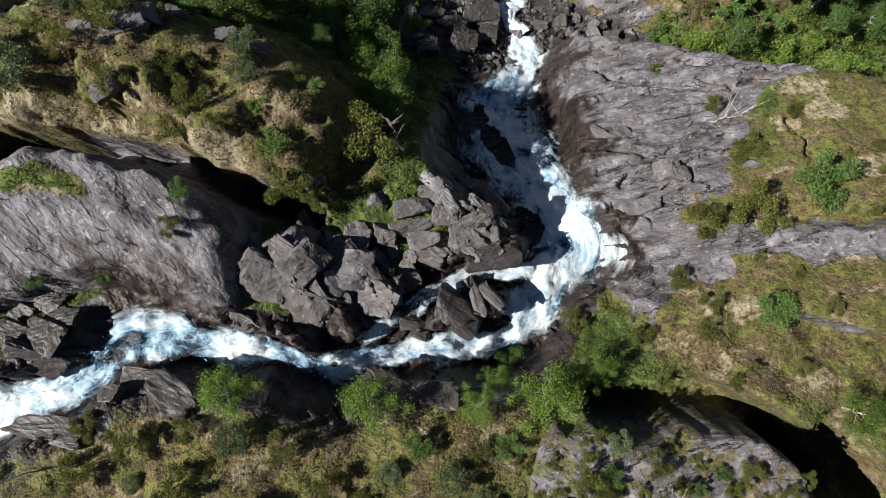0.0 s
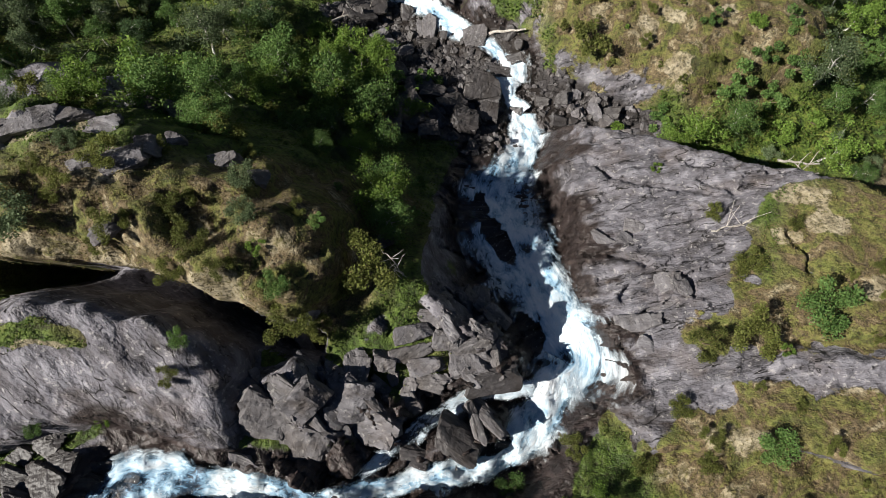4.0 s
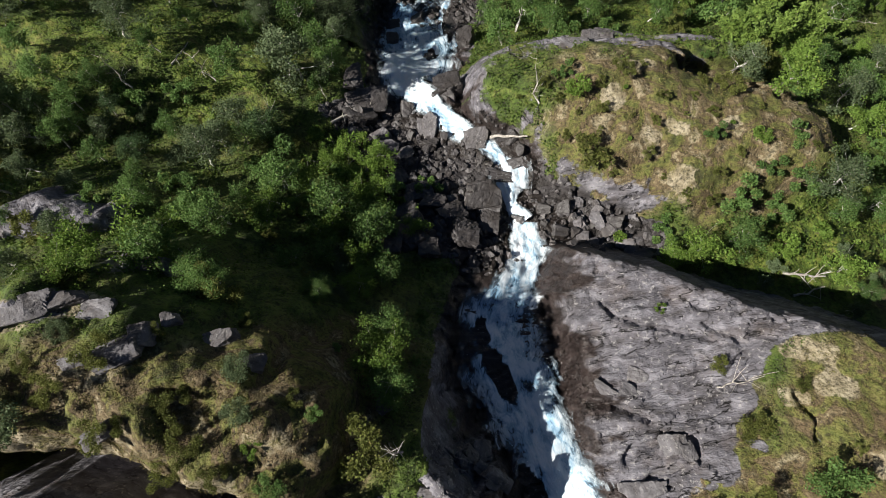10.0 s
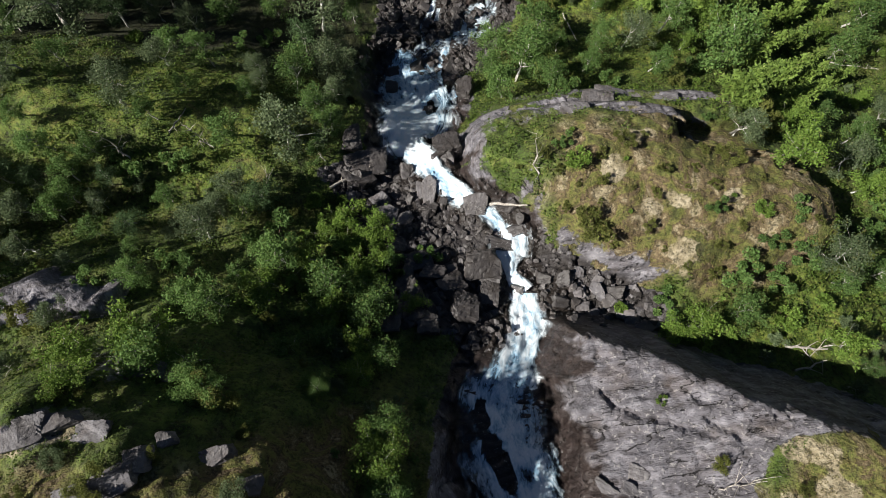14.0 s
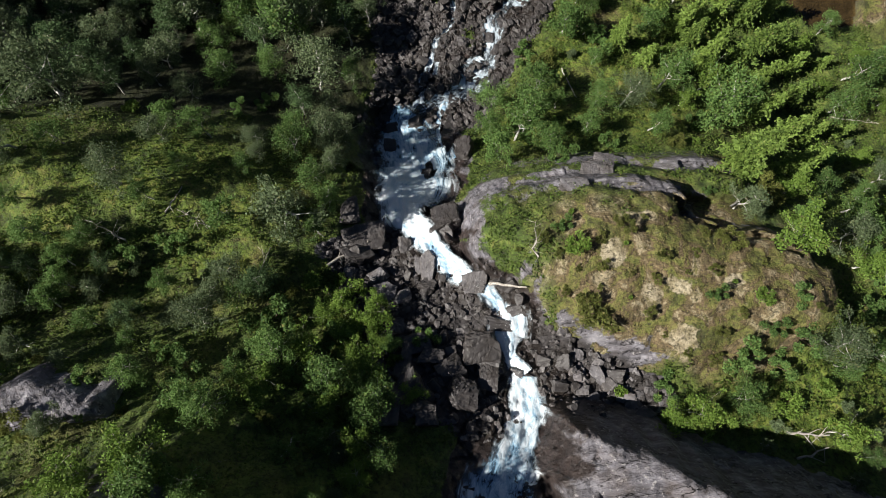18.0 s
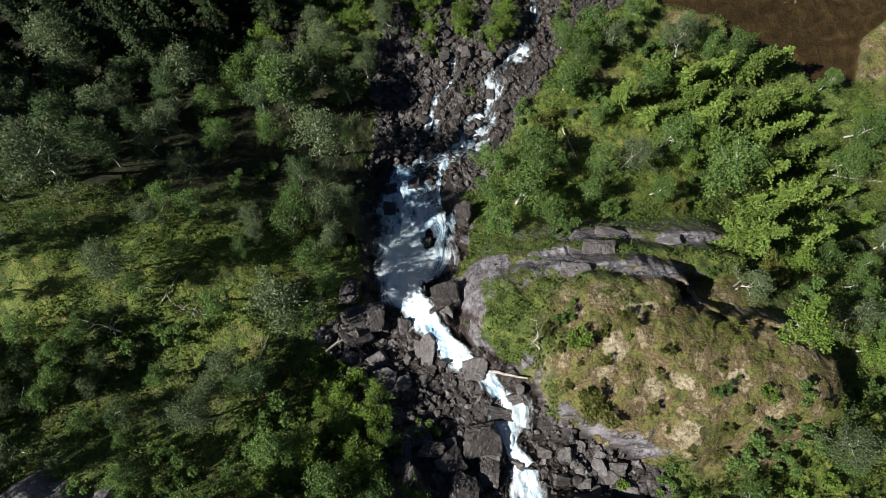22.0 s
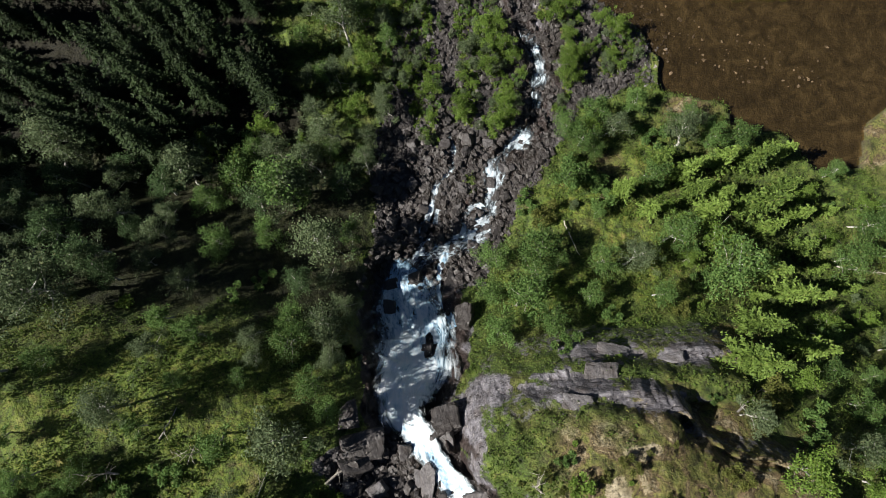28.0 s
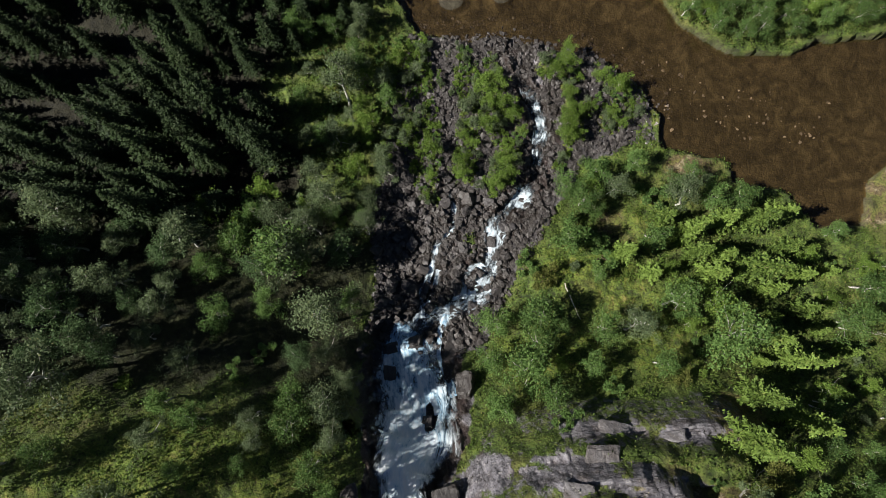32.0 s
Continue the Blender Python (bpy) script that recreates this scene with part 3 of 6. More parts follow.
# ---- materials ----
class Nodes:
    """Short-hand for a node material."""

    def __init__(self, name):
        self.m = bpy.data.materials.new(name)
        self.m.use_nodes = True
        self.t = self.m.node_tree
        self.b = self.t.nodes["Principled BSDF"]
        self.out = self.t.nodes["Material Output"]

    def node(self, kind, **values):
        n = self.t.nodes.new("ShaderNode" + kind)
        for k, v in values.items():
            self.put(n.inputs[k.replace("_", " ")], v)
        return n

    def put(self, socket, v):
        if isinstance(v, bpy.types.NodeSocket):
            self.t.links.new(v, socket)
        elif isinstance(v, tuple) and len(v) == 3 and socket.type == "RGBA":
            socket.default_value = (*v, 1)
        else:
            socket.default_value = v

    def coord(self, scale=(1, 1, 1), turn=0.0, what="Object"):
        c = self.node("TexCoord")
        r = self.node("Mapping", Vector=c.outputs[what])
        r.inputs["Rotation"].default_value = (0, 0, radians(turn))
        return self.node("Mapping", Vector=r.outputs[0], Scale=scale).outputs[0]

    def noise(self, vec, scale, detail=4.0, rough=0.6, distort=0.0):
        return self.node("TexNoise", Vector=vec, Scale=scale, Detail=detail, Roughness=rough, Distortion=distort).outputs["Fac"]

    def ramp(self, fac, *stops):
        n = self.node("ValToRGB", Fac=fac)
        e = n.color_ramp.elements
        while len(e) < len(stops):
            e.new(0.5)
        for k, (p, c) in enumerate(stops):
            e[k].position = p
            e[k].color = (*c, 1) if isinstance(c, tuple) else (c, c, c, 1)
        return n.outputs[0]

    def mix(self, fac, a, b, how="MIX"):
        n = self.t.nodes.new("ShaderNodeMix")
        n.data_type, n.blend_type = "RGBA", how
        self.put(n.inputs[0], fac)
        self.put(n.inputs[6], a)
        self.put(n.inputs[7], b)
        return n.outputs[2]

    def calc(self, how, a, b=0.0):
        n = self.t.nodes.new("ShaderNodeMath")
        n.operation, n.use_clamp = how, False
        self.put(n.inputs[0], a)
        self.put(n.inputs[1], b)
        return n.outputs[0]

    def layer(self, name):
        n = self.t.nodes.new("ShaderNodeAttribute")
        n.attribute_name = name
        return n.outputs["Fac"]

    def bump(self, height, strength, dist):
        return self.node("Bump", Height=height, Strength=strength, Distance=dist).outputs[0]

    def base(self, color, rough=0.8, normal=None, spec=0.3):
        self.put(self.b.inputs["Base Color"], color)
        self.put(self.b.inputs["Roughness"], rough)
        self.put(self.b.inputs["Specular IOR Level"], spec)
        if normal is not None:
            self.put(self.b.inputs["Normal"], normal)
        return self.m


def facets(n, vec, scale):
    """Broken faces: a tilted plane for each cell, and its shade."""
    cell = n.node("TexVoronoi", Vector=vec, Scale=scale)
    size = n.node("VectorMath", Vector=vec)
    size.operation = "SCALE"
    n.put(size.inputs["Scale"], scale)
    spot = n.node("VectorMath", Vector=cell.outputs["Position"])
    spot.operation = "SCALE"
    n.put(spot.inputs["Scale"], scale)
    off, tip, dot = n.node("VectorMath"), n.node("VectorMath"), n.node("VectorMath")
    off.operation, tip.operation, dot.operation = "SUBTRACT", "SUBTRACT", "DOT_PRODUCT"
    n.put(off.inputs[0], size.outputs[0])
    n.put(off.inputs[1], spot.outputs[0])
    n.put(tip.inputs[0], cell.outputs["Color"])
    tip.inputs[1].default_value = (0.5, 0.5, 0.5)
    n.put(dot.inputs[0], off.outputs[0])
    n.put(dot.inputs[1], tip.outputs[0])
    shade = n.node("SeparateColor", Color=cell.outputs["Color"]).outputs[0]
    return dot.outputs["Value"], shade


def rock_colour(n, turn=-20.0, size=1.0, joints=True):
    """Grey gneiss: cloudy tone, a slanting grain, ledges and long wandering cracks; colour and height."""
    cloud = n.noise(n.coord((0.5 * size, 0.9 * size, 0.8 * size), turn), 0.8, 8, 0.62, 0.4)
    streak = n.noise(n.coord((0.5 * size, 1.3 * size, 1.2 * size), turn), 1.0, 7, 0.58, 0.2)
    fine = n.noise(n.coord((1.3 * size, 2.2 * size, 2.0 * size), turn), 1.6, 4, 0.62, 0.0)
    spots = n.noise(n.coord(), 3.2 * size, 3, 0.65)
    patch = n.noise(n.coord(), 0.33 * size, 6, 0.65)
    bent = n.mix(0.16, n.coord((0.22 * size, 0.95 * size, 0.8 * size), turn), n.node("TexNoise", Vector=n.coord(), Scale=1.1 * size, Detail=5.0).outputs["Color"])
    tilt_a, shade_a = facets(n, bent, 1.0)
    tilt_b, shade_b = facets(n, bent, 3.1)
    tone = n.calc("ADD", n.calc("MULTIPLY", cloud, 0.5), n.calc("MULTIPLY", streak, 0.5))
    col = n.ramp(tone, (0.36, (0.070, 0.063, 0.063)), (0.45, (0.125, 0.117, 0.125)), (0.53, (0.180, 0.171, 0.186)), (0.62, (0.28, 0.27, 0.285)))
    col = n.mix(0.5, col, n.ramp(n.calc("ADD", n.calc("MULTIPLY", shade_a, 0.5), n.calc("MULTIPLY", shade_b, 0.5)), (0.1, 0.42), (0.5, 0.82), (0.9, 1.15)), "MULTIPLY")
    col = n.mix(n.ramp(fine, (0.31, 0.8), (0.40, 0.0)), col, (0.040, 0.034, 0.031))
    col = n.mix(n.ramp(spots, (0.58, 0.0), (0.66, 0.6)), col, (0.42, 0.40, 0.38))
    col = n.mix(n.ramp(patch, (0.52, 0.0), (0.64, 0.5)), col, n.mix(0.6, col, (0.11, 0.078, 0.056)))
    line = n.noise(n.coord((0.24 * size, 1.1 * size, 0.9 * size), turn), 0.7, 6, 0.52, 0.2)
    way = n.calc("ABSOLUTE", n.calc("SUBTRACT", line, 0.5))
    long_crack = n.calc("MULTIPLY", n.ramp(way, (0.0, 1.0), (0.011, 0.0)), n.ramp(cloud, (0.44, 1.0), (0.54, 0.0)))
    rise = n.calc("ADD", n.calc("MULTIPLY", tilt_a, 0.8), n.calc("MULTIPLY", tilt_b, 0.45))
    rise = n.calc("ADD", rise, n.calc("ADD", n.calc("MULTIPLY", streak, 0.7), n.calc("ADD", n.calc("MULTIPLY", fine, 0.35), n.calc("MULTIPLY", spots, 0.25))))
    if not joints:
        return col, rise
    crack = long_crack
    return n.mix(crack, col, (0.018, 0.015, 0.012)), n.calc("SUBTRACT", rise, n.calc("MULTIPLY", crack, 0.7))


def make_ground():
    n = Nodes("hillside")
    big, mid, tiny = n.noise(n.coord(), 0.16, 4, 0.6), n.noise(n.coord(), 0.9, 6, 0.65), n.noise(n.coord(), 3.4, 4, 0.7)
    green = n.ramp(mid, (0.32, (0.014, 0.026, 0.006)), (0.45, (0.046, 0.074, 0.013)), (0.58, (0.085, 0.122, 0.022)), (0.70, (0.13, 0.145, 0.034)))
    green = n.mix(n.ramp(big, (0.50, 0.0), (0.70, 0.6)), green, (0.125, 0.115, 0.035))
    patch = n.noise(n.coord(), 0.42, 7, 0.66, 0.7)
    shred = n.noise(n.coord(), 1.7, 7, 0.72, 0.4)
    drycol = n.ramp(patch, (0.32, (0.030, 0.034, 0.010)), (0.42, (0.095, 0.105, 0.024)), (0.48, (0.135, 0.125, 0.038)), (0.52, (0.085, 0.058, 0.032)), (0.57, (0.15, 0.115, 0.062)), (0.61, (0.26, 0.22, 0.145)), (0.66, (0.13, 0.11, 0.045)), (0.74, (0.085, 0.095, 0.022)))
    drycol = n.mix(n.ramp(shred, (0.52, 0.0), (0.60, 0.75)), drycol, (0.055, 0.046, 0.018))
    drycol = n.mix(n.ramp(shred, (0.32, 0.5), (0.40, 0.0)), drycol, (0.27, 0.235, 0.145))
    soil = n.mix(n.layer("dry"), green, drycol)
    lush = n.ramp(n.noise(n.coord(), 0.8, 6, 0.65, 0.5), (0.36, (0.022, 0.042, 0.006)), (0.46, (0.070, 0.110, 0.014)), (0.58, (0.125, 0.155, 0.024)), (0.70, (0.17, 0.145, 0.045)))
    soil = n.mix(n.calc("MULTIPLY", n.layer("lush"), 0.9), soil, lush)
    chalk = n.ramp(n.calc("ADD", n.layer("pale"), n.calc("MULTIPLY", n.calc("SUBTRACT", shred, 0.5), 1.3)), (0.42, 0.0), (0.62, 0.9))
    soil = n.mix(chalk, soil, n.ramp(mid, (0.34, (0.13, 0.105, 0.06)), (0.5, (0.26, 0.22, 0.145)), (0.66, (0.38, 0.33, 0.235))))
    # Shade below the crowns goes into the near-black floor colour
    soil = n.mix(n.layer("litter_shade"), soil, n.ramp(mid, (0.35, (0.005, 0.005, 0.003)), (0.65, (0.017, 0.016, 0.007))))
    soil = n.mix(n.ramp(tiny, (0.36, 0.8), (0.52, 0.0)), soil, (0.016, 0.014, 0.006))
    rock_w, rise_w = rock_colour(n, 52.0)
    rock_e, rise_e = rock_colour(n, -13.0)
    west = n.layer("west")
    rock, rise = n.mix(west, n.mix(1.0, rock_e, (0.70, 0.70, 0.72), "MULTIPLY"), n.mix(1.0, rock_w, (0.82, 0.82, 0.85), "MULTIPLY")), n.mix(west, rise_e, rise_w)
    wet = n.layer("wet")
    damp = n.calc("MULTIPLY", n.calc("ADD", wet, n.calc("MULTIPLY", n.calc("SUBTRACT", n.noise(n.coord((0.5, 1.6, 1.0), -13.0), 0.9, 7, 0.65, 0.6), 0.5), 1.6)), 1.0)
    rock = n.mix(n.ramp(damp, (0.30, 0.0), (0.62, 0.92)), rock, n.mix(0.42, (0.008, 0.006, 0.005), n.mix(1.0, rock, (0.34, 0.23, 0.17), "MULTIPLY")))
    # Scree ground nearly black: shade in the gaps between stones painted in
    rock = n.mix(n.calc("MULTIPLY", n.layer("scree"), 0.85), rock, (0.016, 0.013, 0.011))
    moss = n.noise(n.coord(), 1.4, 6, 0.7)
    edge = n.calc("ADD", n.layer("rock"), n.calc("MULTIPLY", n.calc("SUBTRACT", moss, 0.5), 1.1))
    bare = n.ramp(edge, (0.42, 0.0), (0.56, 1.0))
    col = n.mix(bare, soil, rock)
    mud = n.ramp(n.noise(n.coord((1, 1, 1)), 0.5, 6, 0.65, 0.8), (0.32, (0.013, 0.011, 0.007)), (0.50, (0.034, 0.029, 0.018)), (0.70, (0.075, 0.066, 0.044)))
    grit = n.noise(n.coord(), 7.0, 3, 0.6)
    mud = n.mix(n.ramp(grit, (0.62, 0.0), (0.72, 0.6)), mud, (0.22, 0.18, 0.13))
    col = n.mix(n.layer("bed"), col, mud)
    high = n.mix(bare, n.calc("ADD", n.calc("MULTIPLY", mid, 0.8), n.calc("MULTIPLY", tiny, 0.5)), rise)
    rough = n.calc("SUBTRACT", 0.85, n.calc("MULTIPLY", wet, 0.5))
    return n.base(col, rough, n.bump(high, 1.0, 0.36), 0.3)


def make_rock(name, dark):
    n = Nodes(name)
    info = n.node("ObjectInfo").outputs["Random"]
    place = n.node("NewGeometry").outputs["Position"]
    spin = n.node("VectorRotate", Vector=place, Axis=(0.3, 0.2, 0.93), Angle=n.calc("MULTIPLY", info, 2.4)).outputs[0]
    n.coord = lambda scale=(1, 1, 1), turn=0.0, what="": n.node("Mapping", Vector=spin, Scale=scale).outputs[0]
    col, rise = rock_colour(n, 12.0, 1.25, False)
    col = n.mix(n.calc("MULTIPLY", info, 0.5), col, (0.13, 0.115, 0.105))
    chip = n.node("NewGeometry").outputs["Random Per Island"]
    col = n.mix(1.0, col, n.ramp(chip, (0.0, 0.45), (0.6, 0.95), (1.0, 1.8)), "MULTIPLY")
    col = n.mix(dark, col, (0.018, 0.015, 0.013))
    return n.base(col, 0.75 - 0.35 * dark, n.bump(rise, 0.9, 0.16), 0.35)


def make_leaf(name, dark, light, dry, through=0.35, dryness=0.12):
    n = Nodes(name)
    dark, light = tuple(v * 0.55 for v in dark), tuple(v * 1.18 for v in light)
    obj = n.node("ObjectInfo").outputs["Random"]
    isl = n.node("NewGeometry").outputs["Random Per Island"]
    col = n.mix(n.calc("ADD", n.calc("MULTIPLY", isl, 0.6), n.calc("MULTIPLY", obj, 0.4)), dark, light)
    col = n.mix(n.ramp(n.calc("FRACT", n.calc("MULTIPLY", isl, 7.31)), (1 - dryness, 0.0), (1.0, 0.8)), col, dry)
    n.base(col, 0.65, None, 0.15)
    trans = n.node("BsdfTranslucent", Color=n.mix(0.5, col, light))
    blend = n.node("MixShader", Fac=through)
    n.t.links.new(n.b.outputs[0], blend.inputs[1])
    n.t.links.new(trans.outputs[0], blend.inputs[2])
    n.t.links.new(blend.outputs[0], n.out.inputs[0])
    return n.m


def make_bark(name, dark, light):
    n = Nodes(name)
    v = n.noise(n.coord((3, 3, 1)), 3.0, 5, 0.65)
    return n.base(n.ramp(v, (0.4, dark), (0.6, light)), 0.85, n.bump(v, 0.5, 0.03))


def make_foam(name, grain, thin, deep):
    """Falling water: white froth drawn out along the flow, torn open over the wet rock below."""
    n = Nodes(name)
    uv = n.node("UVMap")
    uv.uv_map = "flow"
    flow = n.node("Mapping", Vector=uv.outputs[0], Scale=(1.0, 0.42, 1.0)).outputs[0]
    curl = n.node("Mapping", Vector=uv.outputs[0], Scale=(1.3, 0.85, 1.0)).outputs[0]
    a = n.noise(flow, 0.9 * grain, 7, 0.58, 1.4)
    b = n.noise(curl, 1.9 * grain, 8, 0.62, 1.4)
    froth = n.calc("ADD", n.calc("MULTIPLY", a, 0.6), n.calc("MULTIPLY", b, 0.4))
    level = n.calc("ADD", froth, n.calc("SUBTRACT", n.calc("MULTIPLY", n.layer("foam"), 0.50), 0.32))
    white = n.ramp(level, (0.36, 0.15), (0.46, 0.5), (0.56, 0.8), (0.70, 1.0))
    water = n.mix(b, (0.012, 0.018, 0.020), (0.06, 0.09, 0.11))
    col = n.mix(white, water, n.ramp(level, (0.45, deep), (0.56, thin), (0.66, (0.48, 0.58, 0.65)), (0.84, (0.64, 0.66, 0.68))))
    rough = n.mix(white, (0.10, 0.10, 0.10), (0.6, 0.6, 0.6))
    n.base(col, rough, n.bump(froth, 0.9, 0.22), 0.5)
    hold = n.calc("ADD", level, n.calc("SUBTRACT", n.calc("MULTIPLY", n.layer("rim"), 0.85), 0.78))
    n.put(n.b.inputs["Alpha"], n.ramp(hold, (0.42, 0.0), (0.52, 0.35), (0.60, 0.75), (0.70, 1.0)))
    return n.m


def make_lake():
    """Clear, peaty shallow water: the bed shows through, and the surface mirrors the sky a little."""
    n = Nodes("peaty_water")
    v = n.noise(n.coord((1, 2.2, 1)), 2.2, 4, 0.6)
    n.base((0.02, 0.015, 0.01), 0.04, n.bump(v, 0.06, 0.05), 0.5)
    clear = n.node("BsdfTransparent", Color=(0.78, 0.68, 0.52))
    gloss = n.node("BsdfGlossy", Roughness=0.05, Normal=n.bump(v, 0.06, 0.05))
    blend = n.node("MixShader", Fac=0.035)
    n.t.links.new(clear.outputs[0], blend.inputs[1])
    n.t.links.new(gloss.outputs[0], blend.inputs[2])
    n.t.links.new(blend.outputs[0], n.out.inputs[0])
    return n.m


M_GROUND = make_ground()
M_ROCK = make_rock("grey_gneiss", 0.0)
M_WETROCK = make_rock("wet_gneiss", 0.72)
M_DARKSTONE = make_rock("dark_fan_stone", 0.80)
M_BIRCH = make_leaf("birch_leaves", (0.038, 0.080, 0.022), (0.118, 0.200, 0.056), (0.17, 0.17, 0.05))
M_GREY = make_leaf("grey_green_leaves", (0.046, 0.074, 0.036), (0.132, 0.174, 0.088), (0.15, 0.15, 0.07))
# Birch leaves darkened: shade of the steep bank and slope foot painted in
M_SHADY = make_leaf("shaded_birch_leaves", (0.024, 0.052, 0.020), (0.078, 0.128, 0.052), (0.10, 0.12, 0.05))
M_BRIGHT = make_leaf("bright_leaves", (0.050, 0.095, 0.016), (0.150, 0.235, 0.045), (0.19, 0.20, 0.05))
M_OLIVE = make_leaf("olive_leaves", (0.040, 0.055, 0.014), (0.135, 0.150, 0.038), (0.17, 0.14, 0.055))
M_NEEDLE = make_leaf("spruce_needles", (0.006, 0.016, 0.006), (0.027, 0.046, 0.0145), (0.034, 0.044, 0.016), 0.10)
# Spruce needles painted several times lighter, for the small spruces in full sun
M_SUNLIT_YOUNG = make_leaf("sunlit_young_needles", (0.035, 0.070, 0.014), (0.135, 0.200, 0.040), (0.16, 0.19, 0.05), 0.2)
M_UNDER = make_leaf("bilberry_and_fern", (0.016, 0.030, 0.006), (0.074, 0.118, 0.021), (0.16, 0.15, 0.045), 0.3, 0.2)
M_DRYGRASS = make_leaf("dry_grass_and_heather", (0.055, 0.044, 0.018), (0.175, 0.145, 0.062), (0.10, 0.11, 0.03), 0.25, 0.35)
M_BARK = make_bark("birch_bark", (0.12, 0.11, 0.10), (0.55, 0.53, 0.49))
M_DARKBARK = make_bark("spruce_bark", (0.05, 0.035, 0.025), (0.13, 0.09, 0.065))
M_DEAD = make_bark("bleached_wood", (0.17, 0.15, 0.13), (0.42, 0.39, 0.35))
# Blue of sky-lit shade is put into the falling water's thin and deep tints
M_FOAM = make_foam("falling_water", 1.0, (0.29, 0.49, 0.67), (0.05, 0.15, 0.29))
M_TRICKLE = make_foam("trickling_water", 2.3, (0.56, 0.63, 0.69), (0.18, 0.24, 0.29))
M_SPRAY = make_leaf("spray", (0.9, 0.9, 0.9), (0.75, 0.76, 0.77), (0.85, 0.87, 0.88), 0.4, 0.0)
M_LAKE = make_lake()

# ---- mesh tools ----
def mesh_of(name, verts, faces, material, flat=True):
    """A mesh from number arrays; the faces all have as many corners."""
    verts, faces = np.asarray(verts, np.float32), np.asarray(faces, np.int32)
    me = bpy.data.meshes.new(name)
    k = faces.shape[1]
    me.vertices.add(len(verts))
    me.vertices.foreach_set("co", verts.ravel())
    me.loops.add(faces.size)
    me.loops.foreach_set("vertex_index", faces.ravel())
    me.polygons.add(len(faces))
    me.polygons.foreach_set("loop_start", np.arange(0, faces.size, k, dtype=np.int32))
    me.polygons.foreach_set("use_smooth", np.full(len(faces), not flat))
    me.materials.append(material)
    me.update(calc_edges=True)
    return me


def layer_of(me, name, values):
    at = me.attributes.new(name, "FLOAT", "POINT")
    at.data.foreach_set("value", np.asarray(values, np.float32).ravel())


def part(name, me, parent, label=""):
    ob = new(name, me)
    ob.parent = parent
    return tagged(ob, label)


def grid_faces(rows, cols):
    j, i = np.meshgrid(np.arange(rows - 1), np.arange(cols - 1), indexing="ij")
    a = (j * cols + i).ravel()
    return np.stack([a, a + 1, a + cols + 1, a + cols], axis=1)


def cards(centres, size, rng, flatness=0.0, aspect=0.7):
    """Small three-cornered leaves, turned at random."""
    n = len(centres)
    a = rng.normal(size=(n, 3))
    a[:, 2] *= 1 - flatness
    a /= np.linalg.norm(a, axis=1)[:, None]
    b = np.cross(a, rng.normal(size=(n, 3)))
    b /= np.linalg.norm(b, axis=1)[:, None]
    s = (size * rng.uniform(0.6, 1.35, n))[:, None]
    a, b = a * s * 0.55, b * s * 0.55 * aspect
    verts = np.stack([centres - a, centres + a * 0.7 + b, centres + a * 0.7 - b], axis=1).reshape(-1, 3)
    return verts, np.arange(3 * n).reshape(-1, 3)


# ---- the hillside ----
DRY_AREAS = [(-14, 9.5, 13, 5.5), (22, 31, 15, 9), (20, 0, 12, 9), (29, 9, 7, 6), (-19, 33, 3, 1.6), (-21, 38.5, 3.5, 2), (24, 56, 6, 3.5), (20.5, 58.5, 4, 3), (32, 50.6, 4, 2.5), (25, 67, 4, 2.5), (33.5, 44, 5, 2), (36, 75.6, 5, 2), (62, 72, 4, 5), (-14, 88, 4, 2),
             (18, 87, 6, 4), (14, 82, 5, 4), (-38, 38, 4, 2.5), (16, -12, 10, 5), (42, 16, 6, 4), (-8, -9.5, 17, 4)]
DRY = np.zeros_like(TZ)
for x, y, rx, ry in DRY_AREAS:
    d = np.hypot((TX - x) / rx, (TY - y) / ry) + 0.9 * (fbm(TX * 0.3, TY * 0.3, 71) - 0.5)
    DRY = np.maximum(DRY, smooth(1.15, 0.75, d))
PALE = np.zeros_like(TZ)
for x, y, rx, ry in ((-23.1, 14.8, 2.2, 0.8), (-20.6, 15.3, 1.8, 0.6), (-16.9, 12.6, 1.1, 0.8), (-12.2, 5.9, 1.6, 1.3), (-15.1, 6.3, 1.2, 0.8), (-17.8, 7.2, 1.6, 0.7), (-22.4, 8.6, 1.5, 0.7), (-18.9, 3.4, 1.0, 0.5), (-15.2, 3.0, 0.9, 0.6),
                     (15.2, 33.0, 1.2, 1.2), (20.5, 30.2, 1.4, 0.8), (21.3, 25.2, 1.2, 1.4), (25.6, 30.6, 1.2, 0.6), (18.6, 29.6, 0.9, 0.7), (17.5, 36.3, 1.8, 0.6), (23.8, 12.2, 1.6, 0.8), (24.4, 10.1, 1.2, 0.9),
                     (22.0, 9.3, 1.0, 0.7), (25.7, 6.1, 1.2, 0.9), (23.0, 1.3, 3.0, 0.7), (24.6, -1.5, 2.0, 0.8), (16.5, -2.0, 1.6, 0.8)):
    PALE = np.maximum(PALE, smooth(1.5, 0.5, np.hypot((TX - x) / rx, (TY - y) / ry) + 1.4 * (fbm(TX * 0.9, TY * 0.9, 73) - 0.5)))
LUSH = np.zeros_like(TZ)
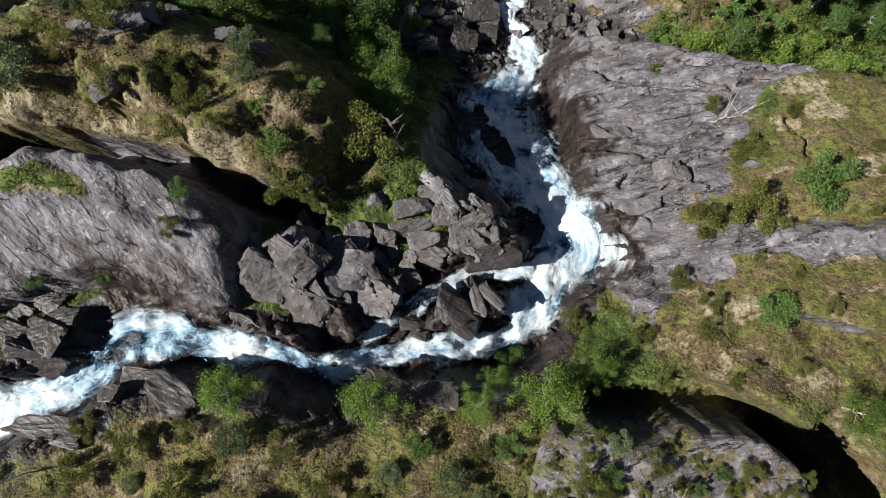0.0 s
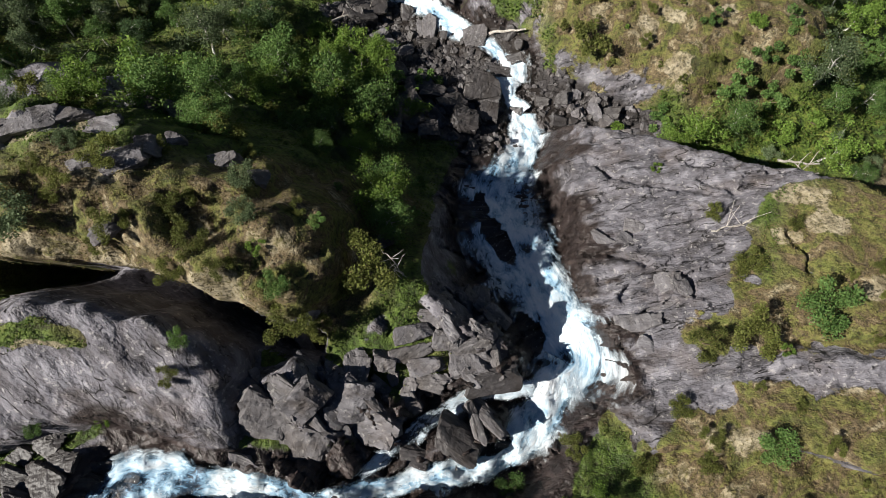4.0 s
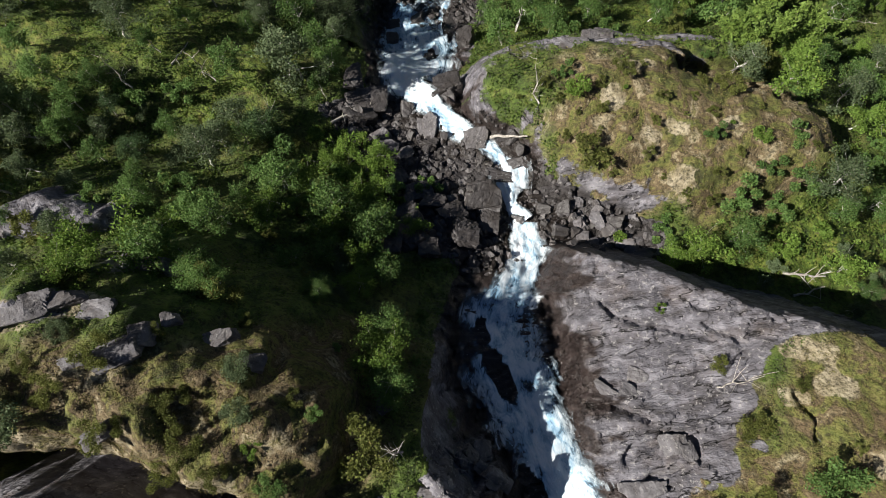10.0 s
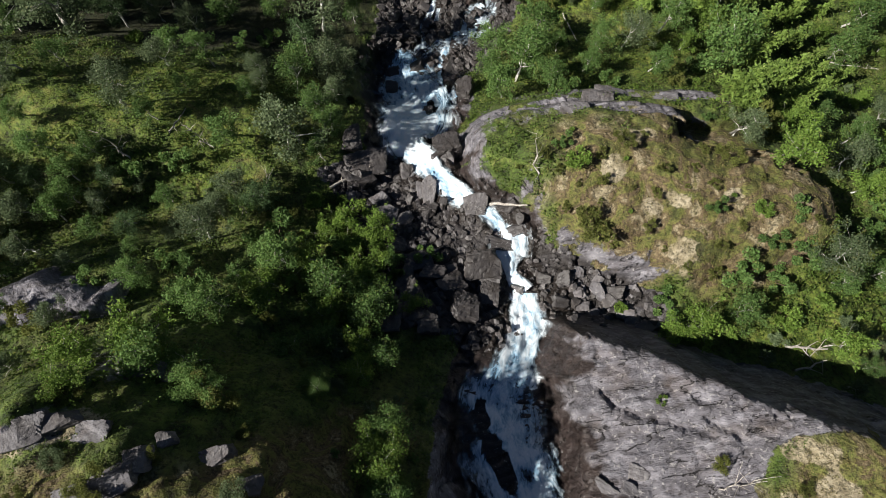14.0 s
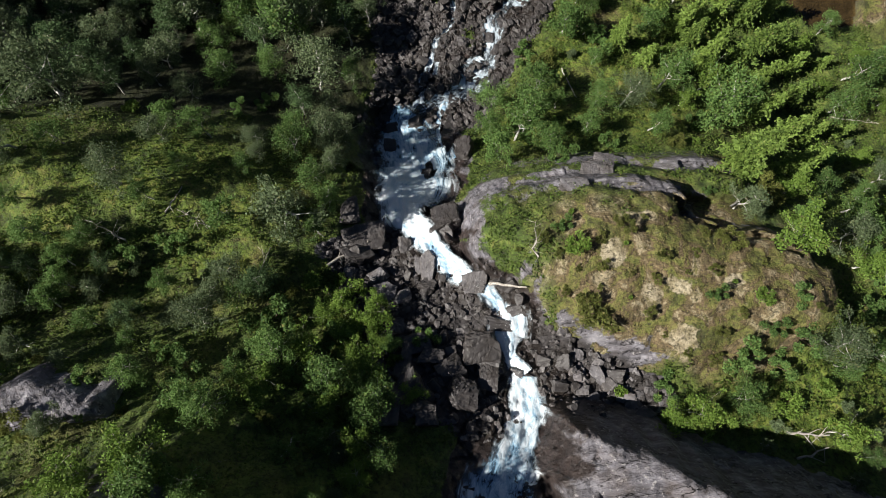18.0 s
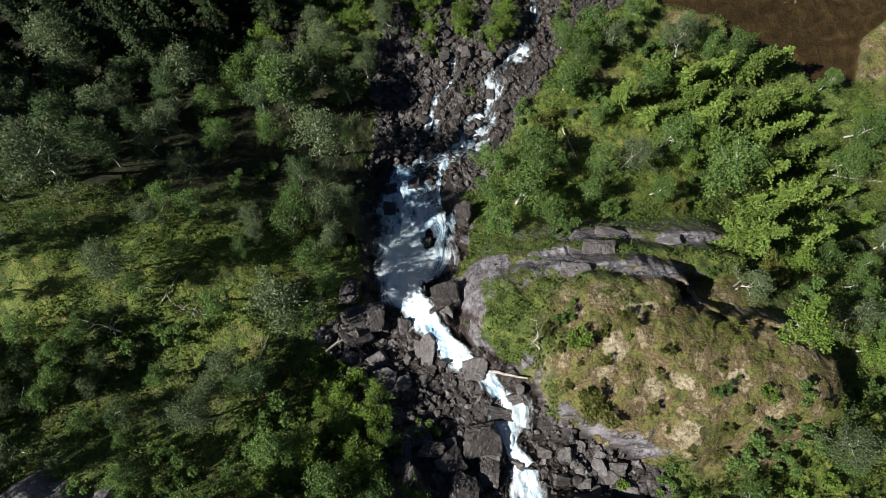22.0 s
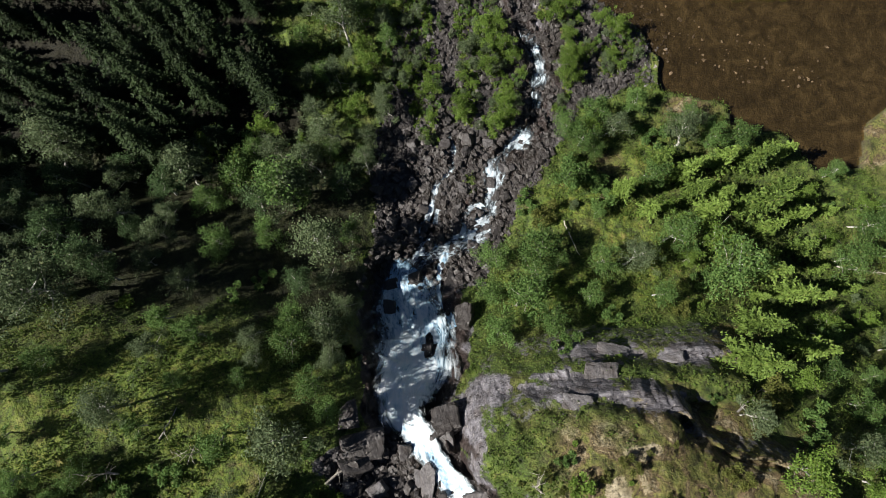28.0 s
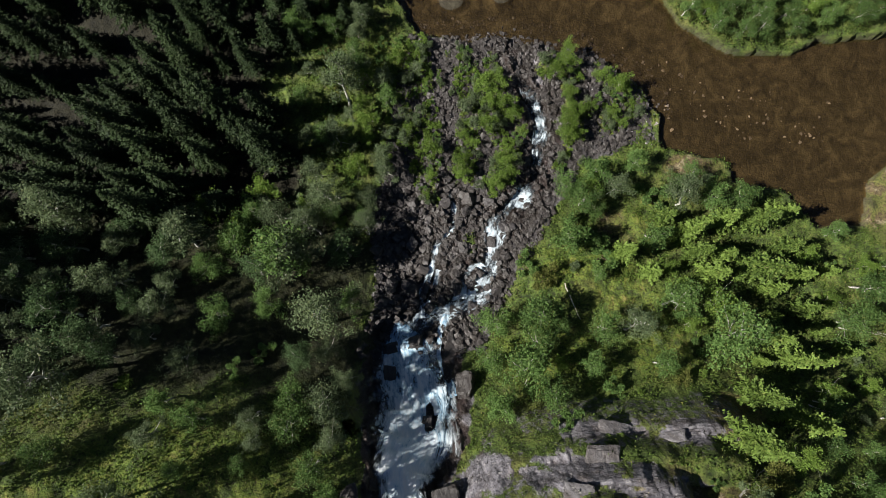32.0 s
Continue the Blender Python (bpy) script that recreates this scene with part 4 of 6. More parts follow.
for x, y, rx, ry in ((-37, 38, 6, 5), (-28, 40.5, 7, 4.5), (-20.5, 38.5, 5, 5), (-21, 32.5, 4, 2.6), (-8, 27.5, 4.5, 3.5), (20, 62, 7, 4), (24, 56, 7, 4), (29, 67, 5, 4), (14, 50, 8, 4), (30, 51, 7, 4), (33, 18.5, 9, 3.5), (40, 22, 7, 5), (-8.5, 91, 2.4, 5.5), (-3.5, 91, 1.8, 5.5), (-4.7, 81, 1.5, 4), (3.5, 83, 1.6, 10), (8.8, 88, 2, 5.5), (9, 75, 2, 5.5), (18.5, 81, 2.6, 5.5), (14.5, 90, 2, 3), (26, 85, 3.6, 3), (-14, 82, 3, 8)):
    LUSH = np.maximum(LUSH, smooth(1.2, 0.7, np.hypot((TX - x) / rx, (TY - y) / ry) + 1.0 * (fbm(TX * 0.4, TY * 0.4, 75) - 0.5)))
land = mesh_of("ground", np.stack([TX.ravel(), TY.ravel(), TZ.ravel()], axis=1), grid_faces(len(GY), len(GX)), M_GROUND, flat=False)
for key, values in (("rock", ROCK), ("wet", WET * (1 - BED)), ("bed", BED), ("dry", DRY), ("scree", SCREE), ("west", WEST), ("litter_shade", LITTER_SHADE), ("pale", PALE), ("lush", LUSH)):
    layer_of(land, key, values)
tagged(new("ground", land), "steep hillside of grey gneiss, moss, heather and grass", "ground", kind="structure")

# ---- water ----
SPRAY = []
# where rock parts the water: place, half width, half length, lean
GAPS = [(4.1, 9.6, 0.5, 2.2, 30), (3.0, 12.2, 0.35, 1.2, 10), (5.6, 2.9, 0.8, 1.1, 20), (0.4, 49.6, 0.6, 2.6, 5), (-1.6, 43.4, 0.5, 1.2, 0), (3.2, -3.2, 0.9, 0.4, 15)]


def water_ribbon(stream, label, seed, lift=0.0, torn=0.5, broad=2.25, material=None):
    s, st = run(stream, 0.22)
    px_, py_ = np.gradient(st[:, 0]), np.gradient(st[:, 1])
    length = np.hypot(px_, py_)
    nx, ny = py_ / length, -px_ / length
    cols = 37
    u = np.linspace(-1, 1, cols)
    ragged_w = 1 + 0.30 * (fbm(s[:, None] * 0.7 + 0 * u, np.sign(u)[None] * 3 + 0 * s[:, None], seed) - 0.5) * 2
    half = st[:, 3:4] / 2 * ragged_w * broad
    x = st[:, 0:1] + nx[:, None] * u * half
    y = st[:, 1:2] + ny[:, None] * u * half
    bulge = 0.55 * (fbm(x * 1.1, y * 0.7, seed + 1, 4, 0.55) - 0.5) + 0.24 * (fbm(x * 3.5, y * 3.5, seed + 2, 2) - 0.5)
    base = np.vectorize(ground)(x, y)
    z = np.maximum(st[:, 2:3] + 0.12, base + 0.12) + lift + bulge * (0.4 + st[:, 4:5]) - 0.3 * np.abs(u) ** 6
    me = mesh_of("water", np.stack([x.ravel(), y.ravel(), z.ravel()], axis=1), grid_faces(len(s), cols), material or M_FOAM, flat=False)
    gaps = np.zeros_like(x)
    for gx, gy, rx, ry, lean in GAPS:
        c, t = math.cos(radians(lean)), math.sin(radians(lean))
        across, along = (x - gx) * c + (y - gy) * t, -(x - gx) * t + (y - gy) * c
        gaps = np.maximum(gaps, smooth(1.25, 0.75, np.hypot(across / rx, along / ry) + 0.7 * (fbm(x * 1.3, y * 1.3, seed + 9) - 0.5)))
    patches = torn * (fbm(x * 0.8, y * 0.8, seed + 3, 3) - 0.5)
    layer_of(me, "foam", np.clip(st[:, 4:5] + patches, 0, 1.2) * (1 - gaps))
    layer_of(me, "rim", np.minimum(1.0, 1.3 * (1 - np.abs(u) + 0 * x)) * (1 - 0.8 * gaps))
    uv = me.uv_layers.new(name="flow")
    idx = np.empty(len(me.loops), np.int32)
    me.loops.foreach_get("vertex_index", idx)
    flow = np.stack([(u * half).ravel(), (s[:, None] + 0 * u).ravel()], axis=1)[idx]
    uv.data.foreach_set("uv", flow.astype(np.float32).ravel())
    tagged(new("water", me), label, "stream", kind="structure")
    # flecks of froth torn off the crests and flung over the rims
    r = np.random.default_rng(seed)
    area = float(np.sum(st[:, 3]) * 0.22)
    k = r.integers(0, len(s), int(area * 16))
    side = r.normal(size=len(k)) * 0.55
    strong = np.clip(st[k, 4] + 0.5 * (fbm(st[k, 0] * 0.8 + side * 3, st[k, 1] * 0.8, seed + 3, 3) - 0.5), 0, 1)
    keep = (r.uniform(size=len(k)) < strong**2.2) & (np.abs(side) < 1.25)
    k, side = k[keep], side[keep]
    x, y = st[k, 0] + nx[k] * side * st[k, 3] / 2, st[k, 1] + ny[k] * side * st[k, 3] / 2
    z = np.maximum(st[k, 2], np.vectorize(ground)(x, y)) + lift + 0.12 + 0.28 * np.abs(r.normal(size=len(k))) * (0.4 + st[k, 4])
    SPRAY.append(np.stack([x, y, z], axis=1))


water_ribbon(MAIN + MAIN_LOWER[1:] + UPPER_FALL[1:], "white rapids on a stepped bed, then a frothing waterfall", 101, torn=0.8)
water_ribbon(CASCADE + LOWER_FALL[1:], "small cascades, then a tall white waterfall fanning out", 131, torn=0.45)
water_ribbon(FAN, "thin white stream trickling through boulders", 141, torn=0.9, broad=3.3, material=M_TRICKLE)
water_ribbon(SIDE, "side strand of white water among dark rocks", 151, torn=0.9, material=M_TRICKLE)
water_ribbon(RIGHT_STRAND, "narrow strand of the tall waterfall", 161)
water_ribbon(BOULDER_STRAND, "thin trickle of water between dark boulders", 171, torn=1.0, broad=3.0, material=M_TRICKLE)
for k, trickle in enumerate(TRICKLES):
    water_ribbon(trickle, "thin white trickle over dark stones", 181 + k, torn=1.2, broad=2.6, material=M_TRICKLE)
flecks = cards(np.concatenate(SPRAY), 0.075, np.random.default_rng(5), 0.3, 0.6)
tagged(new("spray", mesh_of("spray", *flecks, M_SPRAY)), "white flecks of spray and froth over the falls", "spray", kind="stuff")
lx, ly = np.meshgrid(np.linspace(-14, 120, 40), np.linspace(62, 135, 24))
lake = mesh_of("lake", np.stack([lx.ravel(), ly.ravel(), np.full(lx.size, LAKE_LEVEL)], axis=1), grid_faces(24, 40), M_LAKE, flat=False)
tagged(new("lake", lake), "shallow peaty brown lake with a muddy bed", "lake", kind="structure")

# ---- plants ----
rng = np.random.default_rng(7)


def tube(points, radii, sides=6):
    pts = [Vector(p) for p in points]
    verts, faces = [], []
    for k, (p, r) in enumerate(zip(pts, radii)):
        way = (pts[min(k + 1, len(pts) - 1)] - pts[max(k - 1, 0)]).normalized()
        q = way.to_track_quat("Z", "Y")
        for j in range(sides):
            a = 2 * math.pi * j / sides
            verts.append(p + q @ Vector((math.cos(a) * r, math.sin(a) * r, 0)))
        if k:
            for j in range(sides):
                o, i = (k - 1) * sides, (j + 1) % sides
                faces.append((o + j, o + i, o + sides + i, o + sides + j))
    return [tuple(v) for v in verts], faces


def joined(tubes):
    verts, faces = [], []
    for v, f in tubes:
        o = len(verts)
        verts += v
        faces += [tuple(i + o for i in q) for q in f]
    return verts, faces


def wobble(a, b, n, amount, rng):
    a, b = np.array(a, float), np.array(b, float)
    t = np.linspace(0, 1, n)[:, None]
    p = a + (b - a) * t
    p[1:-1] += rng.normal(size=(n - 2, 3)) * amount
    return p


STORE = Matrix.Translation((0, 0, -400))


def leafy_tree(seed, height, spread, leaf_mat, leaves, size, label, bark=None, openness=0.5, name="birch_tree", category="birch"):
    """A trunk with limbs, and a loose crown of leaf clumps round the limbs' ends."""
    r = np.random.default_rng(seed)
    top = np.array([r.normal() * 0.08 * height, r.normal() * 0.08 * height, height * 0.93])
    stem = wobble((0, 0, -0.5), top, 7, 0.05 * height ** 0.5, r)
    tubes = [tube(stem, np.linspace(0.022 * height + 0.02, 0.015, 7))]
    clumps = [(top, 0.16 * height)]
    count = int(r.integers(8, 13))
    for k in range(count):
        f = 0.32 + 0.58 * (k + r.uniform()) / count
        i = f * 6
        start = stem[int(i)] + (stem[min(int(i) + 1, 6)] - stem[int(i)]) * (i % 1)
        ang = k * 2.4 + r.uniform(-0.5, 0.5)
        reach = spread * (1.15 - 0.75 * f) * r.uniform(0.65, 1.15)
        end = start + np.array([math.cos(ang) * reach, math.sin(ang) * reach, reach * r.uniform(0.35, 0.9)])
        limb = wobble(start, end, 4, 0.06 * reach, r)
        tubes.append(tube(limb, np.linspace(0.010 * height, 0.008, 4), 4))
        clumps.append((end, spread * r.uniform(0.26, 0.46)))
        clumps.append((start + (end - start) * 0.6 + r.normal(size=3) * 0.12 * spread, spread * r.uniform(0.2, 0.36)))
        if r.uniform() < 0.6:
            side = end + r.normal(size=3) * 0.3 * spread
            tubes.append(tube(wobble(start + (end - start) * 0.5, side, 3, 0.04, r), (0.014, 0.010, 0.005), 3))
            clumps.append((side, spread * r.uniform(0.16, 0.3)))
    weight = np.array([c[1] ** 2 for c in clumps])
    pick = r.choice(len(clumps), leaves, p=weight / weight.sum())
    at = np.array([clumps[i][0] for i in pick])
    rad = np.array([clumps[i][1] for i in pick])
    d = r.normal(size=(leaves, 3))
    d /= np.linalg.norm(d, axis=1)[:, None]
    d *= (r.uniform(0, 1, leaves) ** openness)[:, None] * rad[:, None] * np.array([1.0, 1.0, 0.75])
    d += r.normal(size=(leaves, 3)) * 0.05 * spread
    centres = at + d
    centres[:, 2] = np.maximum(centres[:, 2], 0.15)
    tree = new(name)
    tree.matrix_world = STORE
    v, f = joined(tubes)
    part("trunk", mesh_of("trunk", v, f, bark or M_BARK, flat=False), tree)
    v, f = cards(centres, size, r)
    part("crown", mesh_of("crown", v, f, leaf_mat), tree)
    return tagged(tree, label, category)


def bush(seed, height, spread, leaf_mat, leaves, size, label, name="shrub", category="shrub", twigs=True):
    r = np.random.default_rng(seed)
    tubes, clumps = [], []
    for k in range(int(r.integers(6, 10))):
        ang, reach = k * 2.4 + r.uniform(-0.4, 0.4), spread * r.uniform(0.2, 0.85)
        end = np.array([math.cos(ang) * reach, math.sin(ang) * reach, height * r.uniform(0.45, 0.95)])
        tubes.append(tube(wobble((0, 0, -0.3), end, 4, 0.05 * spread, r), np.linspace(0.045, 0.01, 4), 4))
        clumps.append((end, spread * r.uniform(0.25, 0.45)))
    pick = r.integers(0, len(clumps), leaves)
    at = np.array([clumps[i][0] for i in pick])
    rad = np.array([clumps[i][1] for i in pick])
    d = r.normal(size=(leaves, 3))
    d /= np.linalg.norm(d, axis=1)[:, None]
    d *= (r.uniform(0, 1, leaves) ** 0.5)[:, None] * rad[:, None] * np.array([1, 1, 0.7])
    centres = at + d
    centres[:, 2] = np.maximum(centres[:, 2], 0.1)
    ob = new(name)
    ob.matrix_world = STORE
    v, f = joined(tubes)
    part("stem", mesh_of("stem", v, f, M_DARKBARK, flat=False), ob)
    v, f = cards(centres, size, r)
    part("foliage", mesh_of("foliage", v, f, leaf_mat), ob)
    return tagged(ob, label, category)


def spruce(seed, height, spread, needle_mat, label):
    """Whorls of drooping boughs round a straight trunk."""
    r = np.random.default_rng(seed)
    tree = new("spruce_tree")
    tree.matrix_world = STORE
    v, f = tube([(0, 0, -0.6), (0, 0, height * 0.5), (0, 0, height)], (0.016 * height, 0.010 * height, 0.01), 7)
    part("trunk", mesh_of("trunk", v, f, M_DARKBARK, flat=False), tree)
    quads = []
    whorls = int(height * 2.0)
    for k in range(whorls):
        f = (k + 0.5) / whorls
        z = height * (0.08 + 0.91 * f)
        reach = spread * (1 - f) ** 0.8 + 0.12
        boughs = int(r.integers(5, 9))
        turn = r.uniform(0, 6.28)
        for b in range(boughs):
            ang = turn + 2 * math.pi * b / boughs + r.uniform(-0.25, 0.25)
            long = reach * r.uniform(0.5, 1.15)
            out = np.array([math.cos(ang), math.sin(ang), 0])
            side = np.array([-math.sin(ang), math.cos(ang), 0])
            rise = 0.25 * (f - 0.35)
            n = max(3, int(long / 0.15))
            sag = r.uniform(0.22, 0.42)
            for i in range(n):
                t = (i + 0.6) / n
                mid = out * long * t + np.array([0, 0, z + long * (rise * t - sag * t * t + 0.12 * t ** 4)]) + r.normal(size=3) * 0.05
                w = 0.26 * long * (1 - t) ** 0.7 * (0.5 + 0.5 * t) + 0.11
                for sgn in (-1, 1):
                    if r.uniform() < 0.14:
                        continue
                    tip = mid + side * sgn * w * r.uniform(0.45, 1.3) + out * w * r.uniform(0.2, 1.0) + np.array([0, 0, r.uniform(-0.22, 0.08)])
                    broad = out * r.uniform(0.08, 0.16) + np.array([0, 0, r.uniform(-0.05, 0.09)])
                    quads.append((mid - broad, mid + broad, tip + broad * 0.3, tip - broad * 0.45))
    verts = np.array(quads).reshape(-1, 3)
    part("crown", mesh_of("crown", verts, np.arange(len(verts)).reshape(-1, 4), needle_mat), tree)
    return tagged(tree, label, "spruce")


def snag(seed, height, label, name="dead_tree", category="dead tree"):
    """A bare, bleached trunk with broken limbs."""
    r = np.random.default_rng(seed)
    stem = wobble((0, 0, -0.4), (r.normal() * 0.1 * height, r.normal() * 0.1 * height, height), 7, 0.03 * height, r)
    ob = new(name)
    ob.matrix_world = STORE
    part("trunk", mesh_of("trunk", *tube(stem, np.linspace(0.018 * height + 0.02, 0.012, 7)), M_DEAD, flat=False), ob)
    for k in range(12):
        i = 1.6 + 4.2 * r.uniform()
        start = stem[int(i)] + (stem[int(i) + 1] - stem[int(i)]) * (i % 1)
        ang, reach = r.uniform(0, 6.28), height * r.uniform(0.10, 0.24)
        end = start + np.array([math.cos(ang) * reach, math.sin(ang) * reach, reach * r.uniform(0.2, 0.9)])
        part("limb", mesh_of("limb", *tube(wobble(start, end, 4, 0.05 * reach, r), np.linspace(0.032, 0.008, 4), 4), M_DEAD, flat=False), ob)
    return tagged(ob, label, category)


BIRCHES = [leafy_tree(200 + k, h, s, m, int(n * 2.2), 0.205, lab, name=("birch_tree", "grey_birch", "birch_tree", "grey_birch", "young_tree", "birch_tree", "broad_birch", "birch_sapling", "birch_tree")[k]) for k, (h, s, m, n, lab) in enumerate([
    (7.0, 2.3, M_BIRCH, 1500, "green birch with an airy crown on the slope"), (8.5, 2.8, M_GREY, 1900, "tall grey-green birch with pale bark"),
    (5.5, 2.0, M_BIRCH, 1150, "small green birch on mossy ground"), (6.5, 2.4, M_GREY, 1400, "grey-green birch with an open crown"),
    (5.0, 2.1, M_BRIGHT, 1250, "bright green young tree on the slope"), (7.5, 2.2, M_OLIVE, 1300, "olive-green birch with thin leaves"),
    (6.0, 2.7, M_BIRCH, 1600, "broad green birch leaning from the slope"), (4.2, 1.6, M_GREY, 800, "slender grey-green birch sapling"), (7.5, 2.6, M_SHADY, 1750, "birch with leaves darkened as shade, dense crown")])]
SHRUBS = ("shrub", "heath_shrub", "leafy_bush", "juniper", "willow_shrub", "small_bush")
BUSHES = [bush(300 + k, h, s, m, int(n * 2.2), 0.17, lab, SHRUBS[k]) for k, (h, s, m, n, lab) in enumerate([
    (1.5, 1.3, M_BIRCH, 650, "low green shrub on the hillside"), (1.9, 1.6, M_OLIVE, 800, "olive-brown shrub on mossy rock"),
    (1.3, 1.1, M_BRIGHT, 520, "bright green low leafy shrub"), (1.1, 1.4, M_OLIVE, 600, "spreading olive juniper shrub"),
    (2.2, 1.5, M_GREY, 780, "grey-green willow shrub on the slope"), (0.9, 0.9, M_BRIGHT, 340, "small bright green bush on grass")])]
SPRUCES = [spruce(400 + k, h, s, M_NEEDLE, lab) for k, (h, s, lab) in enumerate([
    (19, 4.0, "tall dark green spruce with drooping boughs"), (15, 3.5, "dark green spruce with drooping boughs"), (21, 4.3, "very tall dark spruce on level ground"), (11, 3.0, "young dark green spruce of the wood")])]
YOUNG = [spruce(420 + k, h, s, M_SUNLIT_YOUNG, lab) for k, (h, s, lab) in enumerate([
    (8, 2.2, "light green sunlit spruce by the lake"), (10.5, 2.5, "tall spruce near the lake, coloured sunlit light green"), (6, 1.8, "small light green spruce in the sun")])]
SNAGS = [snag(440 + k, h, lab) for k, (h, lab) in enumerate([(6.5, "bleached dead tree without leaves"), (4.0, "small grey dead tree with bare twigs")])]
FINE_TREES = [leafy_tree(460 + k, h, s, m, int(n * 1.4), 0.12, lab) for k, (h, s, m, n, lab) in enumerate([
    (4.6, 2.0, M_BRIGHT, 5200, "bright green young birch above the rapids"), (4.0, 1.9, M_BIRCH, 4600, "green birch beside the white water")])]
FINE_BUSHES = [bush(470 + k, h, s, m, int(n * 1.4), 0.11, lab, ("shrub", "heath_shrub", "juniper", "willow_shrub", "leafy_bush")[k]) for k, (h, s, m, n, lab) in enumerate([
    (1.5, 1.3, M_BIRCH, 2300, "dense green shrub on the slope"), (1.8, 1.5, M_OLIVE, 2600, "olive-brown heath shrub on mossy rock"), (1.1, 1.4, M_OLIVE, 2100, "low spreading olive juniper shrub"),
    (1.9, 1.5, M_GREY, 2300, "grey-green willow shrub with fine twigs"), (1.0, 1.0, M_BRIGHT, 1300, "small fresh green shrub on the slope")])]
FINE = {BIRCHES[4]: FINE_TREES[0], BIRCHES[0]: FINE_TREES[1], BIRCHES[2]: FINE_TREES[1], BIRCHES[6]: FINE_TREES[1], BUSHES[0]: FINE_BUSHES[0], BUSHES[1]: FINE_BUSHES[1],
        BUSHES[2]: FINE_BUSHES[4], BUSHES[3]: FINE_BUSHES[2], BUSHES[4]: FINE_BUSHES[3], BUSHES[5]: FINE_BUSHES[4]}


def plant(ob, x, y, scale=1.0, lean=0.0, turn=None, group=""):
    """Set a copy of a plant on the land, tipped downhill by lean degrees."""
    m = Matrix.Translation((x, y, ground(x, y) - 0.05)) @ pose(0, 0, 0, -lean, rng.uniform(-4, 4), 0) @ pose(0, 0, 0, 0, 0, rng.uniform(0, 360) if turn is None else turn)
    c = copy_thing(FINE.get(ob, ob) if y < 17 else ob, m @ Matrix.Scale(scale, 4))
    return tagged(c, group=group)


def sown(poly, spacing, tries, rock=0.75):
    """Places inside an outline that keep their distance, off the bare rock, the streams and the lake."""
    p = np.array(poly, float)
    lo, hi = p.min(axis=0), p.max(axis=0)
    q = rng.uniform(lo, hi, (tries, 2))
    q = q[inside_distance(poly, q[:, 0], q[:, 1]) > 0]
    q = q[(cover(ROCK, q[:, 0], q[:, 1]) < rock) & (cover(NEAR, q[:, 0], q[:, 1]) > 1.2) & (cover(BED, q[:, 0], q[:, 1]) < 0.2)]
    kept = []
    for x, y in q:
        if all((x - a) ** 2 + (y - b) ** 2 > spacing**2 for a, b in kept):
            kept.append((float(x), float(y)))
    return kept


B, S = BIRCHES, BUSHES
PLANTED = []


def grove(kinds, places, lean, group):
    """Plants at known places: x, y, size."""
    for k, (x, y, size) in enumerate(places):
        plant(kinds[k % len(kinds)], x, y, size * 1.12, rng.uniform(*lean), group=group)
        PLANTED.append((x, y))


grove([B[0], B[2], B[6]], [
    (-3.8, 13.4, 0.43), (-20.4, 37, 0.8), (-16.8, 47.1, 0.7), (-32.7, 29.9, 0.54), (-14.3, 21.3, 0.41), (25.8, 20.1, 0.6), (36.4, 15.2, 0.53),
    (-17.2, 23.2, 0.51), (-24.5, 23.6, 0.5), (-14.7, 24.3, 0.52), (-25.1, 30.2, 0.56), (-31.5, 34.4, 0.47), (-35, 34.7, 0.55), (-38.1, 38, 0.56),
    (-36.7, 43.9, 0.6), (-24.3, 45.5, 0.65), (-29.4, 26.7, 0.53), (40.8, 23.1, 0.58), (-18.9, 62.8, 1.47), (-28.1, 47.4, 0.68), (-15.9, 44.7, 0.79),
    (-19.9, 41.8, 0.42), (-44.6, 49.2, 0.64), (-26.1, 55.3, 0.75), (29.2, 56.3, 0.98), (26.1, 49.4, 0.79), (36.3, 51.7, 1.41), (9.2, 48.1, 1.14),
    (7, 44.8, 0.96), (11.6, 51.2, 0.92),], (3, 16), "birches on the slope")
grove([B[0], B[2], B[6]], [
    (11.9, 54.7, 1.08), (17, 65.2, 1.12), (6.6, 54, 0.82), (43.9, 37.9, 0.66), (56.4, 58.6, 1.13), (54, 53.9, 0.98), (12.8, 46.4, 0.84),
    (17.6, 49.2, 0.76), (19.9, 53.6, 0.79), (6.2, 49.9, 0.79), (28.2, 65.8, 0.99), (-25.5, 67.9, 0.84), (-26.7, 64.2, 0.96), (21.4, 74.1, 1.01),
    (19, 70.2, 0.85), (26.4, 75.2, 0.72), (40.7, 71, 1.01), (16.9, 71.9, 0.71),], (3, 16), "birches on the slope")
